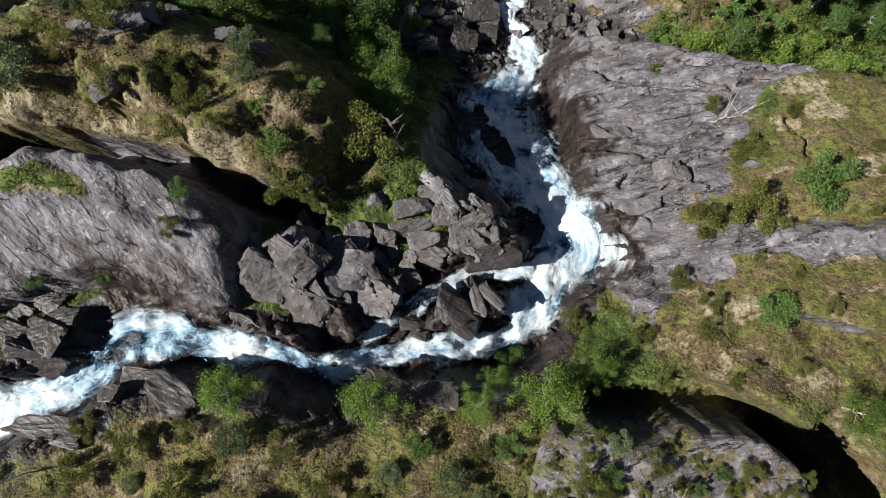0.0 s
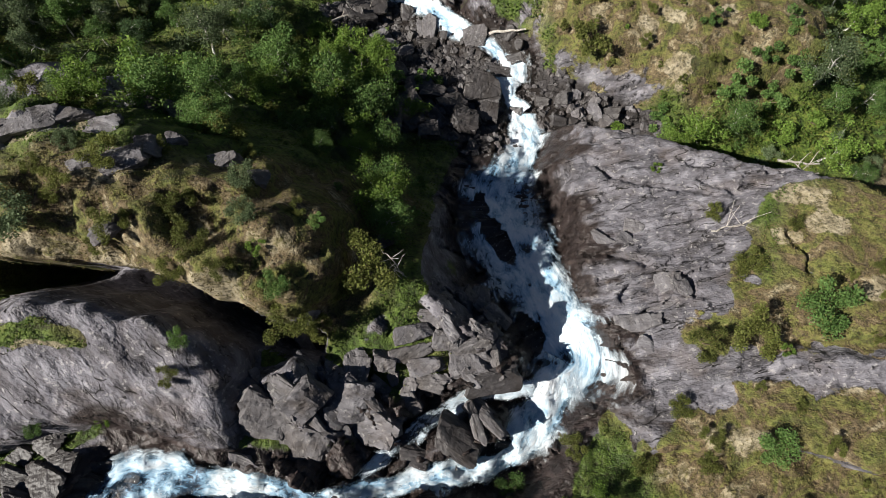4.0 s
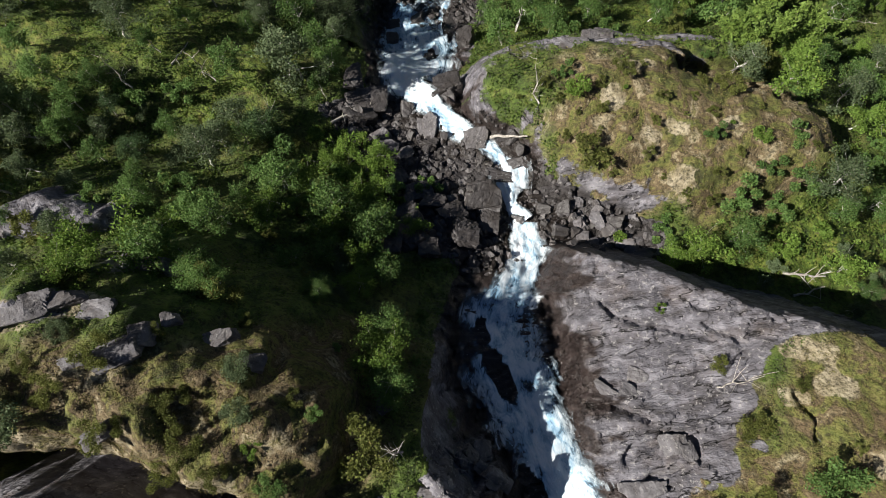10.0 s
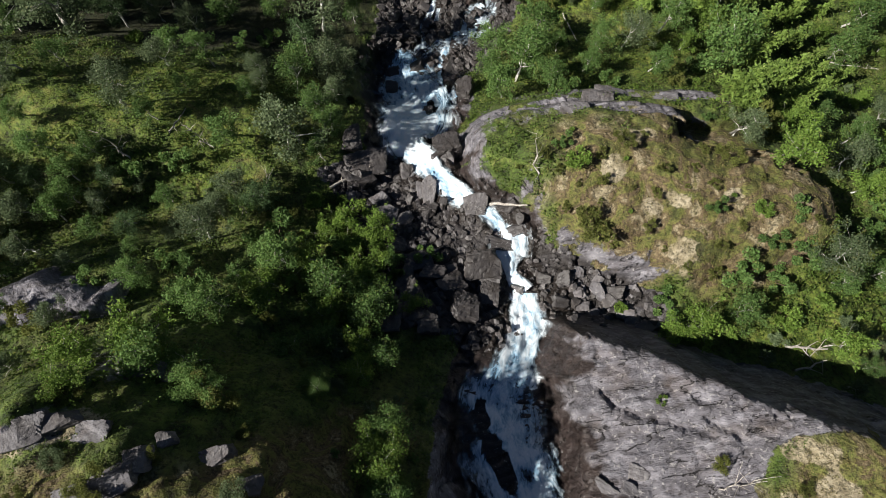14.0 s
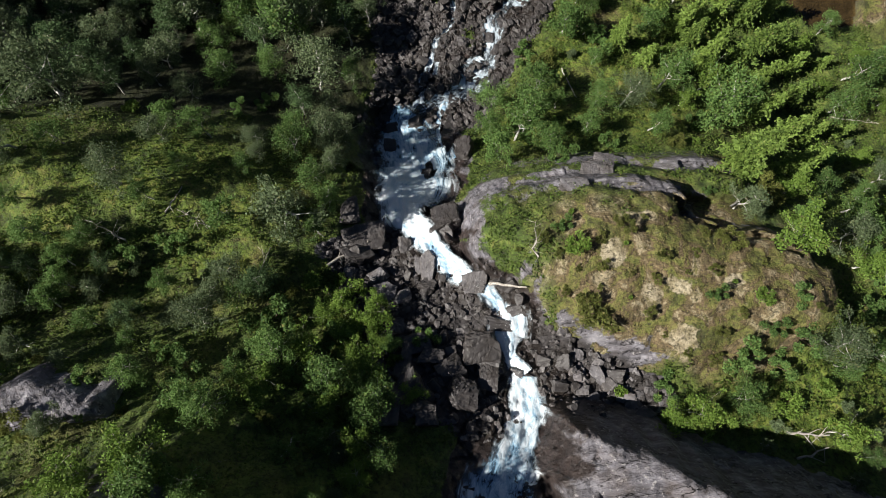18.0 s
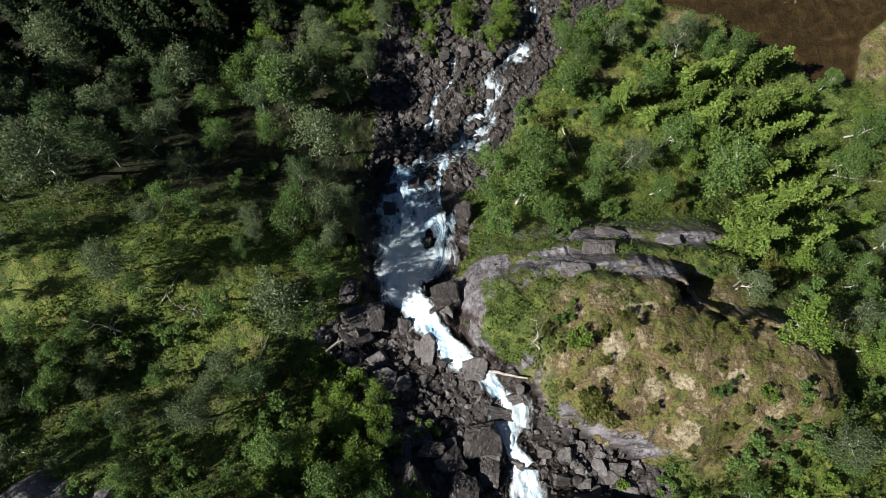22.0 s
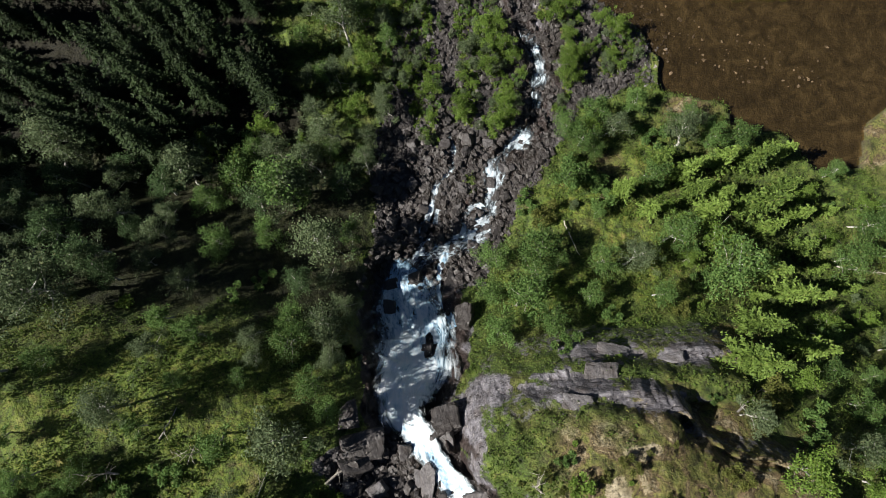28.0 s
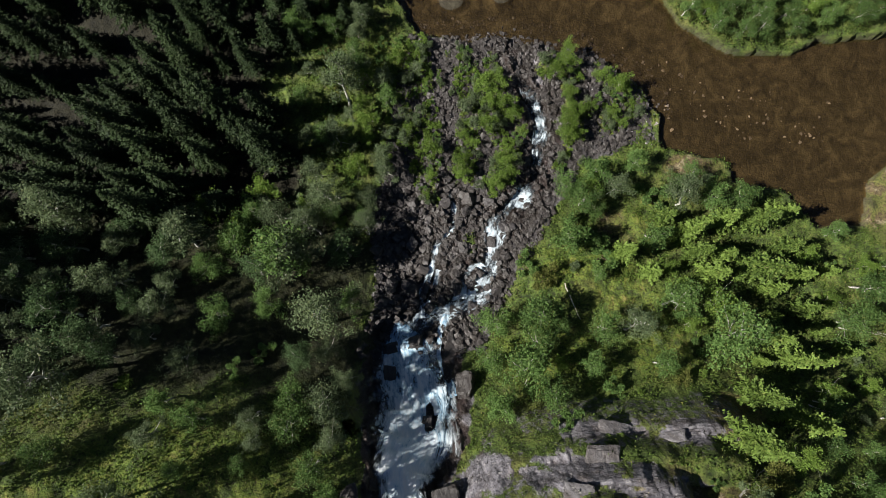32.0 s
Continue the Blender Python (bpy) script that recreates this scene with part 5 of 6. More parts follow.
grove([B[1], B[3]], [
    (-30.4, 39.7, 0.71), (-14.4, 36.5, 1.1), (-19.5, 45.7, 0.48), (-12.3, 44.8, 0.63), (-20.8, 26.8, 0.63), (-33.4, 25.4, 0.5), (-37.2, 29.4, 0.6),
    (-28, 17.3, 0.46), (34.3, 24.4, 0.69), (-28, 20.4, 0.42), (-40.2, 43, 0.66), (-28.1, 44.7, 0.6), (-40.1, 49.8, 1.24), (-40.7, 59.2, 0.98),
    (-46.1, 58.9, 0.56), (-33.6, 65.8, 1.2), (-15.3, 54.5, 1.05), (-32.6, 53, 0.63), (-28, 51.2, 0.58), (-11.9, 42.8, 0.58), (-19, 43.7, 0.35),
    (-51.3, 58.1, 0.84), (23.3, 53.3, 0.76), (29.9, 37.8, 0.68), (-50.9, 66.3, 1.19), (-32.8, 64.1, 1.31), (-20.9, 67.7, 0.83), (-19, 61.9, 1.42),
    (-13.6, 84.5, 1.03), (-14.7, 78.6, 0.9),], (3, 16), "grey-green birches")
grove([B[1], B[3]], [
    (-14.4, 71, 0.89), (-17.2, 74, 0.82), (-16.8, 65.9, 0.8), (-47.2, 66.6, 0.93), (-52.9, 62.4, 0.89), (23.6, 71.7, 0.82), (32.8, 70.1, 0.82),], (3, 16), "grey-green birches")
grove([B[4]], [
    (5.5, -6.2, 0.7), (-3.6, -6.7, 0.62), (-10.1, -6, 0.54), (20.5, -7.1, 0.5), (8.2, -5.1, 0.42), (1.9, -7.1, 0.41), (3, -6, 0.38), (-5.7, 27.2, 0.6),
    (-22.6, 18.5, 0.68), (-19.2, 19.3, 0.94), (-3.6, 11.7, 0.52), (-9.2, 20.4, 0.4), (31.4, 34.7, 0.95), (40.8, 31.7, 0.8), (22.1, 18.8, 0.75),
    (20.2, 18.5, 0.6), (34.4, 17.1, 0.72), (-27.5, 65.2, 1.04), (35.2, 56.1, 1.03), (-32.2, 69.1, 0.84), (-24.4, 71.2, 0.88), (-12.2, 75.2, 0.81),
    (-10.5, 81.6, 0.82), (-11.4, 87.5, 0.82), (-14.6, 88.2, 0.82),], (0, 10), "bright green young trees")
grove([S[1]], [
    (-4.5, 7.1, 1.23), (-16.6, 9.5, 0.58), (-8.2, 4.4, 0.81), (-7, 3.9, 0.52), (18, 3.5, 0.95), (15.4, 2.9, 0.69), (-14.1, -7.8, 0.58),
    (-7.5, -8.3, 0.48), (-11.7, -7.3, 0.39), (-16.4, -7.3, 0.46), (-5.4, -10.2, 0.48), (-16.5, -9.2, 0.52), (-13.2, 2.1, 0.35), (-14.2, 16, 1.05),
    (-21.5, 16.8, 0.62), (13.1, 27.6, 1.08), (16.1, 35.5, 0.63), (25.8, 34.3, 0.81), (34.2, 39.5, 1.29), (13.6, 59.7, 1.24),], (0, 8), "olive shrubs")
grove([S[3]], [
    (19.1, 7.7, 0.77), (22.6, 10.1, 0.44), (13.3, -0.6, 0.56), (14.4, -3.4, 0.52), (11.2, -3.8, 0.54), (15.2, -5.9, 0.35), (11.6, -6, 0.35),
    (7.5, -2.8, 0.59), (18.1, 11.1, 0.49), (29.3, 47.5, 0.86),], (0, 6), "juniper shrubs")
grove([S[0]], [
    (17.5, -2.2, 0.81), (-8.6, 6.4, 0.57), (22.1, 5.1, 1.2), (3.8, -5.3, 0.63), (-1.2, -8.6, 0.52), (3.3, -8.8, 0.53), (-19.8, -0.6, 0.35),
    (-12.8, 3.9, 0.4), (-15.4, 27.1, 1.6), (-10.2, 25.2, 1.01), (26.1, 23.8, 1.24), (31.9, 25.5, 1.14), (23.7, 29.4, 0.64), (10.8, 35.6, 0.65),
    (-21.1, 23.3, 1.09), (-28.1, 23, 0.79), (-11.8, 22.3, 0.95), (-29.1, 33.2, 1.22), (-24.8, 34, 1.07), (-1.4, 25.2, 0.86), (19.9, 21, 1),
    (30.2, 23, 1.01), (30.9, 29.2, 0.8), (41.6, 27.7, 1.1), (28.7, 26.4, 0.8), (-20.7, 51.5, 0.99), (-23.1, 49.9, 0.86), (11.2, 61.7, 1.29),
    (37.9, 37, 1.36), (13.7, 44.3, 1.2),], (0, 10), "green shrubs")
grove([S[0]], [
    (20.2, 46.6, 1.08), (21.6, 63.1, 1.54), (33.8, 51.3, 1.23), (29, 71.4, 1.58), (18.3, 66.4, 1.56),], (0, 10), "green shrubs")
grove([S[4]], [
    (-21.5, 9.7, 1.07), (-9.5, -7.7, 0.63), (8.5, -8.4, 0.44), (-2.5, -9.8, 0.44), (0.4, -10, 0.6), (-7.7, 17.7, 0.87), (-7.5, 15.4, 0.6),
    (-3.4, 10.2, 0.6), (-3.5, 14.2, 0.42),], (0, 8), "willow shrubs")
grove([S[2], S[5]], [
    (-9.5, 8.4, 0.47), (-16.9, -0.4, 0.35), (-8, 29.5, 1.11), (-9.9, 30.5, 1.02), (15.5, 14.6, 0.4), (16.2, 20.5, 0.84), (11.7, 33.7, 1.01),
    (-12.4, 30.3, 1.34), (27.6, 29.3, 0.79), (34.1, 21, 1.24), (30.4, 19.5, 1.03), (-33.4, 48.9, 1.25),], (0, 8), "bright low shrubs")
grove([B[0], B[2], B[6]], [(-17.1, 21, 0.68), (-6.4, 22.6, 0.62), (-16.4, 17.7, 0.52)], (3, 12), "birches on the slope")
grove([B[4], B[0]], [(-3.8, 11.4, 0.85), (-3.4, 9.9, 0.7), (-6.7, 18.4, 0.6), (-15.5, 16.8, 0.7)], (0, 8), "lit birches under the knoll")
grove([B[0], B[1], B[3]], [(-13, 41, 0.7), (-13.6, 46.5, 0.8), (-13.4, 51.5, 0.7), (-11.6, 38.5, 0.6)], (0, 6), "birches on the bank of the fall")
grove([B[4]], [(-7, 27, 0.6), (-5.5, 25, 0.5), (-9.5, 28.5, 0.6), (-8, 24, 0.5), (-6, 21.5, 0.5), (-8.6, 26.2, 0.45), (-10.6, 27.4, 0.5), (-6.2, 28.6, 0.45)], (0, 8), "bright young trees of the terrace")
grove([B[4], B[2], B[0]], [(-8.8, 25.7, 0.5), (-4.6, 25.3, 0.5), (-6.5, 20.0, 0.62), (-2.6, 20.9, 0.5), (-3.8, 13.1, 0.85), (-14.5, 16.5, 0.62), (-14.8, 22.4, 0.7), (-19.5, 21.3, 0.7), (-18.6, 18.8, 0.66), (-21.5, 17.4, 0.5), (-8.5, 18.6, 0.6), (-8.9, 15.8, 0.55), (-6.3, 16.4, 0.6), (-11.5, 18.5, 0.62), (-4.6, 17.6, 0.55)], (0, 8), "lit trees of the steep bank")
grove([S[1]], [(-5.6, 19.8, 0.75), (-29.9, 20.3, 0.86)], (0, 8), "olive shrubs")
grove([S[0]], [(-22.8, 24.6, 0.95), (-11, 20.2, 0.89)], (0, 10), "green shrubs")
grove([S[2], S[5]], [(-7.6, 20, 0.95), (-4.2, 23.5, 1.02)], (0, 8), "bright low shrubs")
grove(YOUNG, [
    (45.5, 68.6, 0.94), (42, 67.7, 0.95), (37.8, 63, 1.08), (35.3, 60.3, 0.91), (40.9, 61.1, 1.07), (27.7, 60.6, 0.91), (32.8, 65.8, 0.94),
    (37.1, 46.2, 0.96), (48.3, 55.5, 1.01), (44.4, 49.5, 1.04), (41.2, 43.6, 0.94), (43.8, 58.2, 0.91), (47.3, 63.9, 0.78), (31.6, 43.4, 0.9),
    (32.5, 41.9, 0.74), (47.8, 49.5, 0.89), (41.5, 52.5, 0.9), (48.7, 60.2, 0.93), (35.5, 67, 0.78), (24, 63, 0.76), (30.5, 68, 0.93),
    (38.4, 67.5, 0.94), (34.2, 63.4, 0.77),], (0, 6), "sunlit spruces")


CLEARINGS = [(20.5, 58, 3.2, 2.6), (24.5, 54.5, 4.0, 3.2), (32, 50.6, 3.0, 2.2), (25.1, 67.2, 3.0, 2.2), (33.5, 44.1, 4.0, 1.8), (-34, 42, 6, 4.5), (-21.5, 39.5, 5, 4.0), (-18, 33, 3.5, 2.2), (-38, 36, 4, 3), (-28, 40, 6, 4), (-36, 39, 5, 3.5), (-22, 33, 3.5, 2.5)]


def wood(poly, spacing, tries, kinds, sizes, lean, group, rock=0.75):
    """Fill a wood between the plants at known places."""
    for x, y in sown(poly, spacing, tries, rock):
        if any(((x - a) / c) ** 2 + ((y - b) / d) ** 2 < 1 for a, b, c, d in CLEARINGS) and rng.uniform() < 0.85:
            continue
        if all((x - a) ** 2 + (y - b) ** 2 > (0.8 * spacing) ** 2 for a, b in PLANTED):
            plant(kinds[int(rng.integers(len(kinds)))], x, y, rng.uniform(*sizes), rng.uniform(*lean), group=group)


# birch wood on the bank below the mossy knoll
wood([(-42, 20), (-30, 24), (-20, 19), (-10, 20), (-6, 24), (-9, 30), (-12, 36), (-9, 44), (-12, 50), (-40, 50), (-50, 34)], 3.4, 1100, [B[0], B[3], B[2], B[6]], (0.45, 0.8), (4, 18), "trees on the slope")
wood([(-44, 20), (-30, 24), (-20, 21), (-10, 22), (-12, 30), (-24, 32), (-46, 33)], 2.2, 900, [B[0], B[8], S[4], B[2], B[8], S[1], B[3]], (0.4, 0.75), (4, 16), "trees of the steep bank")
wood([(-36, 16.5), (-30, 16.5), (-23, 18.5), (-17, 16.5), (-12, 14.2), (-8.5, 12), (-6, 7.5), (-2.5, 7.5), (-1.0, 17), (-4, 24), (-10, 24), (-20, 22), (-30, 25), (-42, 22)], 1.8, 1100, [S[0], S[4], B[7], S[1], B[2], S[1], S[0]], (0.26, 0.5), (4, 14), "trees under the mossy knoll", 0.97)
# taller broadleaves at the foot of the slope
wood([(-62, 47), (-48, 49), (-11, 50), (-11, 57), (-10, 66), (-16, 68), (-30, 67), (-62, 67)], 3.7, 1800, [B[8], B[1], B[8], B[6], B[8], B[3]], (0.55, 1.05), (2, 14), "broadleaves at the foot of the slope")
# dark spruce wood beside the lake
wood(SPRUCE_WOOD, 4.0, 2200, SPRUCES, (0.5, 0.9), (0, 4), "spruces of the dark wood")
# unseen belt of spruces, added out of view to shade the low wood
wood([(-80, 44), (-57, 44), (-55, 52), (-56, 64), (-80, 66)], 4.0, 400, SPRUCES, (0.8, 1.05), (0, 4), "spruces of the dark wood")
wood([(-21, 92), (-11, 96), (-10, 108), (-20, 110)], 2.2, 200, [B[0], B[3], SPRUCES[3], S[0]], (0.5, 0.85), (0, 5), "trees of the wood's edge")
# between the lower fall and the lake
wood([(4, 44), (12, 43.4), (28, 46), (36, 46), (40, 52), (36, 60), (28, 64), (17, 64), (12, 58), (7, 54)], 2.9, 900, [B[0], B[4], S[0], S[4], B[4], S[2], B[2], S[2]], (0.4, 0.72), (2, 15), "trees below the round knoll")
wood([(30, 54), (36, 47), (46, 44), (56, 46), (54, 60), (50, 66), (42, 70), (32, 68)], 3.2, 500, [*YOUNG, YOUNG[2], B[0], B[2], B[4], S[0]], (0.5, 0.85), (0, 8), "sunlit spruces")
wood([(16, 64), (22, 62), (34, 68), (42, 72), (36, 75), (30, 75), (22, 76), (16, 72)], 2.5, 500, [B[0], B[2], B[4], B[6], S[4]], (0.55, 0.9), (0, 8), "trees by the lake")
# gully and far slopes
wood([(17, 20.5), (21, 18), (26, 15.5), (32, 13.6), (48, 14), (56, 22), (52, 34), (42, 34), (39, 24), (32, 21), (24, 20)], 2.0, 800, [S[0], S[2], S[4], B[7], S[2], B[2]], (0.32, 0.72), (0, 15), "bushes of the gully")
wood([(38, 34), (52, 34), (60, 40), (56, 50), (44, 44), (30, 42), (25, 41), (27, 38)], 2.7, 600, [B[2], B[4], S[0], S[4], B[3]], (0.55, 0.9), (0, 18), "bushes beyond the round knoll")
wood([(-32, 9), (-20, 14.5), (-12, 14), (-6, 10), (-6, 6.5), (-12, 6.5), (-20, 8.5)], 1.9, 300, [S[1], S[3], S[1], S[1], S[4]], (0.3, 0.8), (0, 10), "bushes on the mossy knoll")
wood([(6, 33), (12, 37), (22, 37), (30, 33), (35, 27), (26, 23), (18, 23), (11, 28)], 1.9, 260, [S[3], S[1], S[5], S[1]], (0.18, 0.5), (0, 8), "bushes on the round knoll")
wood([(14, -7), (22, -7), (30, -4), (34, 6), (30, 9.5), (24, 8), (20, 3), (14, 0)], 1.7, 260, [S[3], S[1], S[5], S[1]], (0.18, 0.5), (0, 8), "bushes on the grassy slope")
wood([(-24, -16), (20, -16), (6, -9.5), (2, -7), (-6, -7.4), (-16, -8.5), (-22, -9.5)], 1.7, 260, [S[1], S[3], S[1], S[4], S[1]], (0.3, 0.65), (0, 10), "bushes above the stream")
wood([(4, -9.6), (6.2, -8.2), (8.9, -7.6), (12, -9), (16, -8.8), (19.6, -12), (20, -14), (3, -14)], 0.9, 200, [S[1], S[3], S[0], S[1]], (0.25, 0.5), (0, 8), "shrubs on the split rock")
wood([(-8, 68), (16, 70), (22, 80), (30, 84), (24, 92), (8, 95), (-5, 95), (-8, 86)], 0.75, 3200, [S[2], S[4], S[2], B[7], S[0], S[5], B[4], S[2]], (0.3, 0.75), (0, 6), "shrubs of the fan", 0.35)
wood([(-21, 68), (-11, 66), (-8, 70), (-7.5, 77), (-7, 84), (-6, 95), (-16, 95), (-21, 86), (-18, 76)], 2.1, 400, [B[0], B[3], B[4], S[0]], (0.5, 0.8), (0, 6), "trees beside the fan")
wood([(33, 98.5), (41, 94), (50, 93.6), (55, 95.6), (62, 97), (60, 110), (32, 110)], 2.2, 400, [B[0], B[4], B[6]], (0.6, 0.95), (0, 4), "trees of the far shore")
wood([(54, 66), (58, 62), (66, 64), (66, 58), (60, 52), (54, 58)], 2.6, 160, [B[0], B[4], S[0]], (0.5, 0.8), (0, 6), "trees by the bay")
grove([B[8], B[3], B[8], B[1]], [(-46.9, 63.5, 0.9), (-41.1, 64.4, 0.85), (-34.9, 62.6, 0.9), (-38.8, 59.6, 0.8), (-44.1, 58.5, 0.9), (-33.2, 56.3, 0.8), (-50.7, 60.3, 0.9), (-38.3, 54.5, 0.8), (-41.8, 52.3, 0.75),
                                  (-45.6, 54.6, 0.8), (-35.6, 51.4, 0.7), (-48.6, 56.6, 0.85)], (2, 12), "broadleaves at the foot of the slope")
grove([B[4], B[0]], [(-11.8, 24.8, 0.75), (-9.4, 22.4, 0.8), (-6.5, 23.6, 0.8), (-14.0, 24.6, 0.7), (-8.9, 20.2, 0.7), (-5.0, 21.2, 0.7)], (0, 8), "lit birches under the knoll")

# ---- low cover ----
def low_cover(name, label, count, area, want_dry, material, size, tall, seed):
    r = np.random.default_rng(seed)
    q = np.stack([r.uniform(*area[0], count), r.uniform(*area[1], count)], axis=1)
    d = cover(DRY, q[:, 0], q[:, 1])
    ok = (cover(ROCK, q[:, 0], q[:, 1]) + 0.5 * (fbm(q[:, 0] * 1.2, q[:, 1] * 1.2, 81) - 0.5) < 0.42) & (cover(BED, q[:, 0], q[:, 1]) < 0.1) & ((d > 0.4) if want_dry else (d < 0.6))
    q = q[ok & (cover(LITTER_SHADE, q[:, 0], q[:, 1]) < 0.5) & (fbm(q[:, 0] * 0.8, q[:, 1] * 0.8, 83 + seed) > 0.42)]
    z = np.array([ground(x, y) for x, y in q])
    p = np.stack([q[:, 0], q[:, 1], z], axis=1)
    tufts = np.repeat(p, 4, axis=0) + r.normal(size=(len(p) * 4, 3)) * np.array([size * 0.8, size * 0.8, 0]) + np.array([0, 0, 1.0]) * r.uniform(0.02, tall, len(p) * 4)[:, None]
    v, f = cards(tufts, size, r, 0.2, 0.55)
    return tagged(new(name, mesh_of(name, v, f, material)), label, "undergrowth", kind="stuff")


NEAR_AREA, FAR_AREA = ((-30, 36), (-14, 19)), ((-58, 62), (17, 100))
low_cover("undergrowth", "green bilberry, fern and grass on the slope", 90000, FAR_AREA, False, M_UNDER, 0.25, 0.45, 1)
low_cover("undergrowth", "low green heath and moss by the rapids", 60000, NEAR_AREA, False, M_UNDER, 0.12, 0.22, 4)
low_cover("dry_heath", "dry brown grass, heather and lichen", 30000, FAR_AREA, True, M_DRYGRASS, 0.14, 0.15, 2)
low_cover("dry_heath", "dry grass and heather on the upper slope", 50000, NEAR_AREA, True, M_DRYGRASS, 0.10, 0.12, 5)

# ---- loose rock ----
def broken(bm, r, rough=0.05):
    """Split the faces once and knock the new corners in or out, so that no face stays plain."""
    bmesh.ops.subdivide_edges(bm, edges=[e for e in bm.edges if e.calc_length() > 0.35], cuts=1, use_grid_fill=False)
    bmesh.ops.triangulate(bm, faces=bm.faces)
    for x in bm.verts:
        x.co += Vector(r.normal(size=3) * rough * 0.6)
    bm.verts.index_update()
    v, f = np.array([x.co[:] for x in bm.verts]), np.array([[x.index for x in q.verts] for q in bm.faces])
    bm.free()
    return v, f


def hull(seed, flat=0.7, n=14):
    r = np.random.default_rng(seed)
    bm = bmesh.new()
    for p in r.uniform(-1, 1, (n, 3)):
        p = p / max(np.abs(p).max(), 0.2) ** 0.6
        bm.verts.new((p[0] * 0.62, p[1] * 0.48, p[2] * 0.36 * flat / 0.7))
    res = bmesh.ops.convex_hull(bm, input=bm.verts)
    bmesh.ops.delete(bm, geom=[g for g in res["geom_interior"] if isinstance(g, bmesh.types.BMVert)], context="VERTS")
    bmesh.ops.triangulate(bm, faces=bm.faces)
    v, f = broken(bm, r)
    return v, f


def crag(seed, n=11):
    """A block of foliated rock: flat broken faces between sharp arrises, split along its layers."""
    r = np.random.default_rng(seed)
    planes = [np.append(np.eye(3)[a] * sgn + r.normal(size=3) * 0.16, r.uniform(0.40, 0.56)) for a in range(3) for sgn in (-1, 1)]
    for _ in range(int(r.integers(4, 8))):
        d = r.normal(size=3)
        planes.append(np.append(d / np.linalg.norm(d), r.uniform(0.46, 0.66)))
    g = np.linspace(-1, 1, n)
    a, b = np.meshgrid(g, g)
    verts, faces = [], []
    for axis_k in range(3):
        for sgn in (-1.0, 1.0):
            p = np.zeros((n * n, 3))
            p[:, axis_k], p[:, (axis_k + 1) % 3], p[:, (axis_k + 2) % 3] = sgn, a.ravel() * sgn, b.ravel()
            faces.append(grid_faces(n, n) + n * n * len(verts))
            verts.append(p)
    p, back = np.unique(np.round(np.concatenate(verts), 5), axis=0, return_inverse=True)
    d = p / np.linalg.norm(p, axis=1)[:, None]
    reach = np.full(len(d), 9.0)
    for q in planes:
        m = q[:3] / np.linalg.norm(q[:3])
        reach = np.minimum(reach, q[3] / np.maximum(d @ m, 1e-3))
    p = d * reach[:, None]
    lay = r.normal(size=3) * np.array([0.3, 1.0, 0.5])
    lay /= np.linalg.norm(lay)
    s_ = p @ lay * 9 + 1.2 * vnoise(p[:, 0] * 3 + 5, p[:, 1] * 3 + 5 + p[:, 2] * 2, seed)
    split = lattice(np.floor(s_), np.zeros(len(s_)), seed) - 0.5
    chips = fbm(p[:, 0] * 5 + p[:, 2] * 3 + 11, p[:, 1] * 5 - p[:, 2] * 2 + 11, seed + 3, 3) - 0.5
    p = p * (1 + 0.11 * split + 0.20 * chips - 0.06 * smooth(0.82, 0.95, s_ % 1))[:, None]
    return p, back.ravel()[np.concatenate(faces)]


HULLS = [hull(500 + k, 0.55 + 0.06 * (k % 6)) for k in range(12)]
BLOCKS = {}
for wet, mat in ((0, M_ROCK), (1, M_WETROCK)):
    for k in range(12):
        v, f = crag(520 + 20 * wet + k, 8)
        BLOCKS[wet, k] = mesh_of("boulder", v * np.array([1.15, 0.95, 0.75]), f, mat)


def boulder(x, y, size, wet, label, group, turn=None, tip=None, sink=0.12):
    k = int(rng.integers(len(HULLS)))
    ob = new("boulder", BLOCKS[wet, k])
    t = tip or (rng.uniform(-25, 25), rng.uniform(-25, 25))
    ob.matrix_world = Matrix.Translation((x, y, ground(x, y) + size * (0.22 - sink))) @ pose(0, 0, 0, t[0], t[1], rng.uniform(0, 360) if turn is None else turn) @ Matrix.Diagonal((size, size * rng.uniform(0.8, 1.25), size * rng.uniform(0.8, 1.2), 1))
    return tagged(ob, label, "boulder", group)


def spread_boulders(poly, count, sizes, wet, label, group):
    p = np.array(poly, float)
    done = 0
    while done < count:
        x, y = rng.uniform(p.min(axis=0), p.max(axis=0))
        if inside_distance(poly, np.array([x]), np.array([y]))[0] > 0 and cover(NEAR, x, y) > -0.4:
            boulder(float(x), float(y), sizes[0] + (sizes[1] - sizes[0]) * rng.uniform() ** 2.2, wet, label, group)
            done += 1


SLABS = [crag(540 + k) for k in range(12)]
SLAB_MESH = {(wet, k): mesh_of("rock_block", v, f, mat) for wet, mat, shapes in ((0, M_ROCK, SLABS), (1, M_WETROCK, [crag(570 + k) for k in range(12)])) for k, (v, f) in enumerate(shapes)}


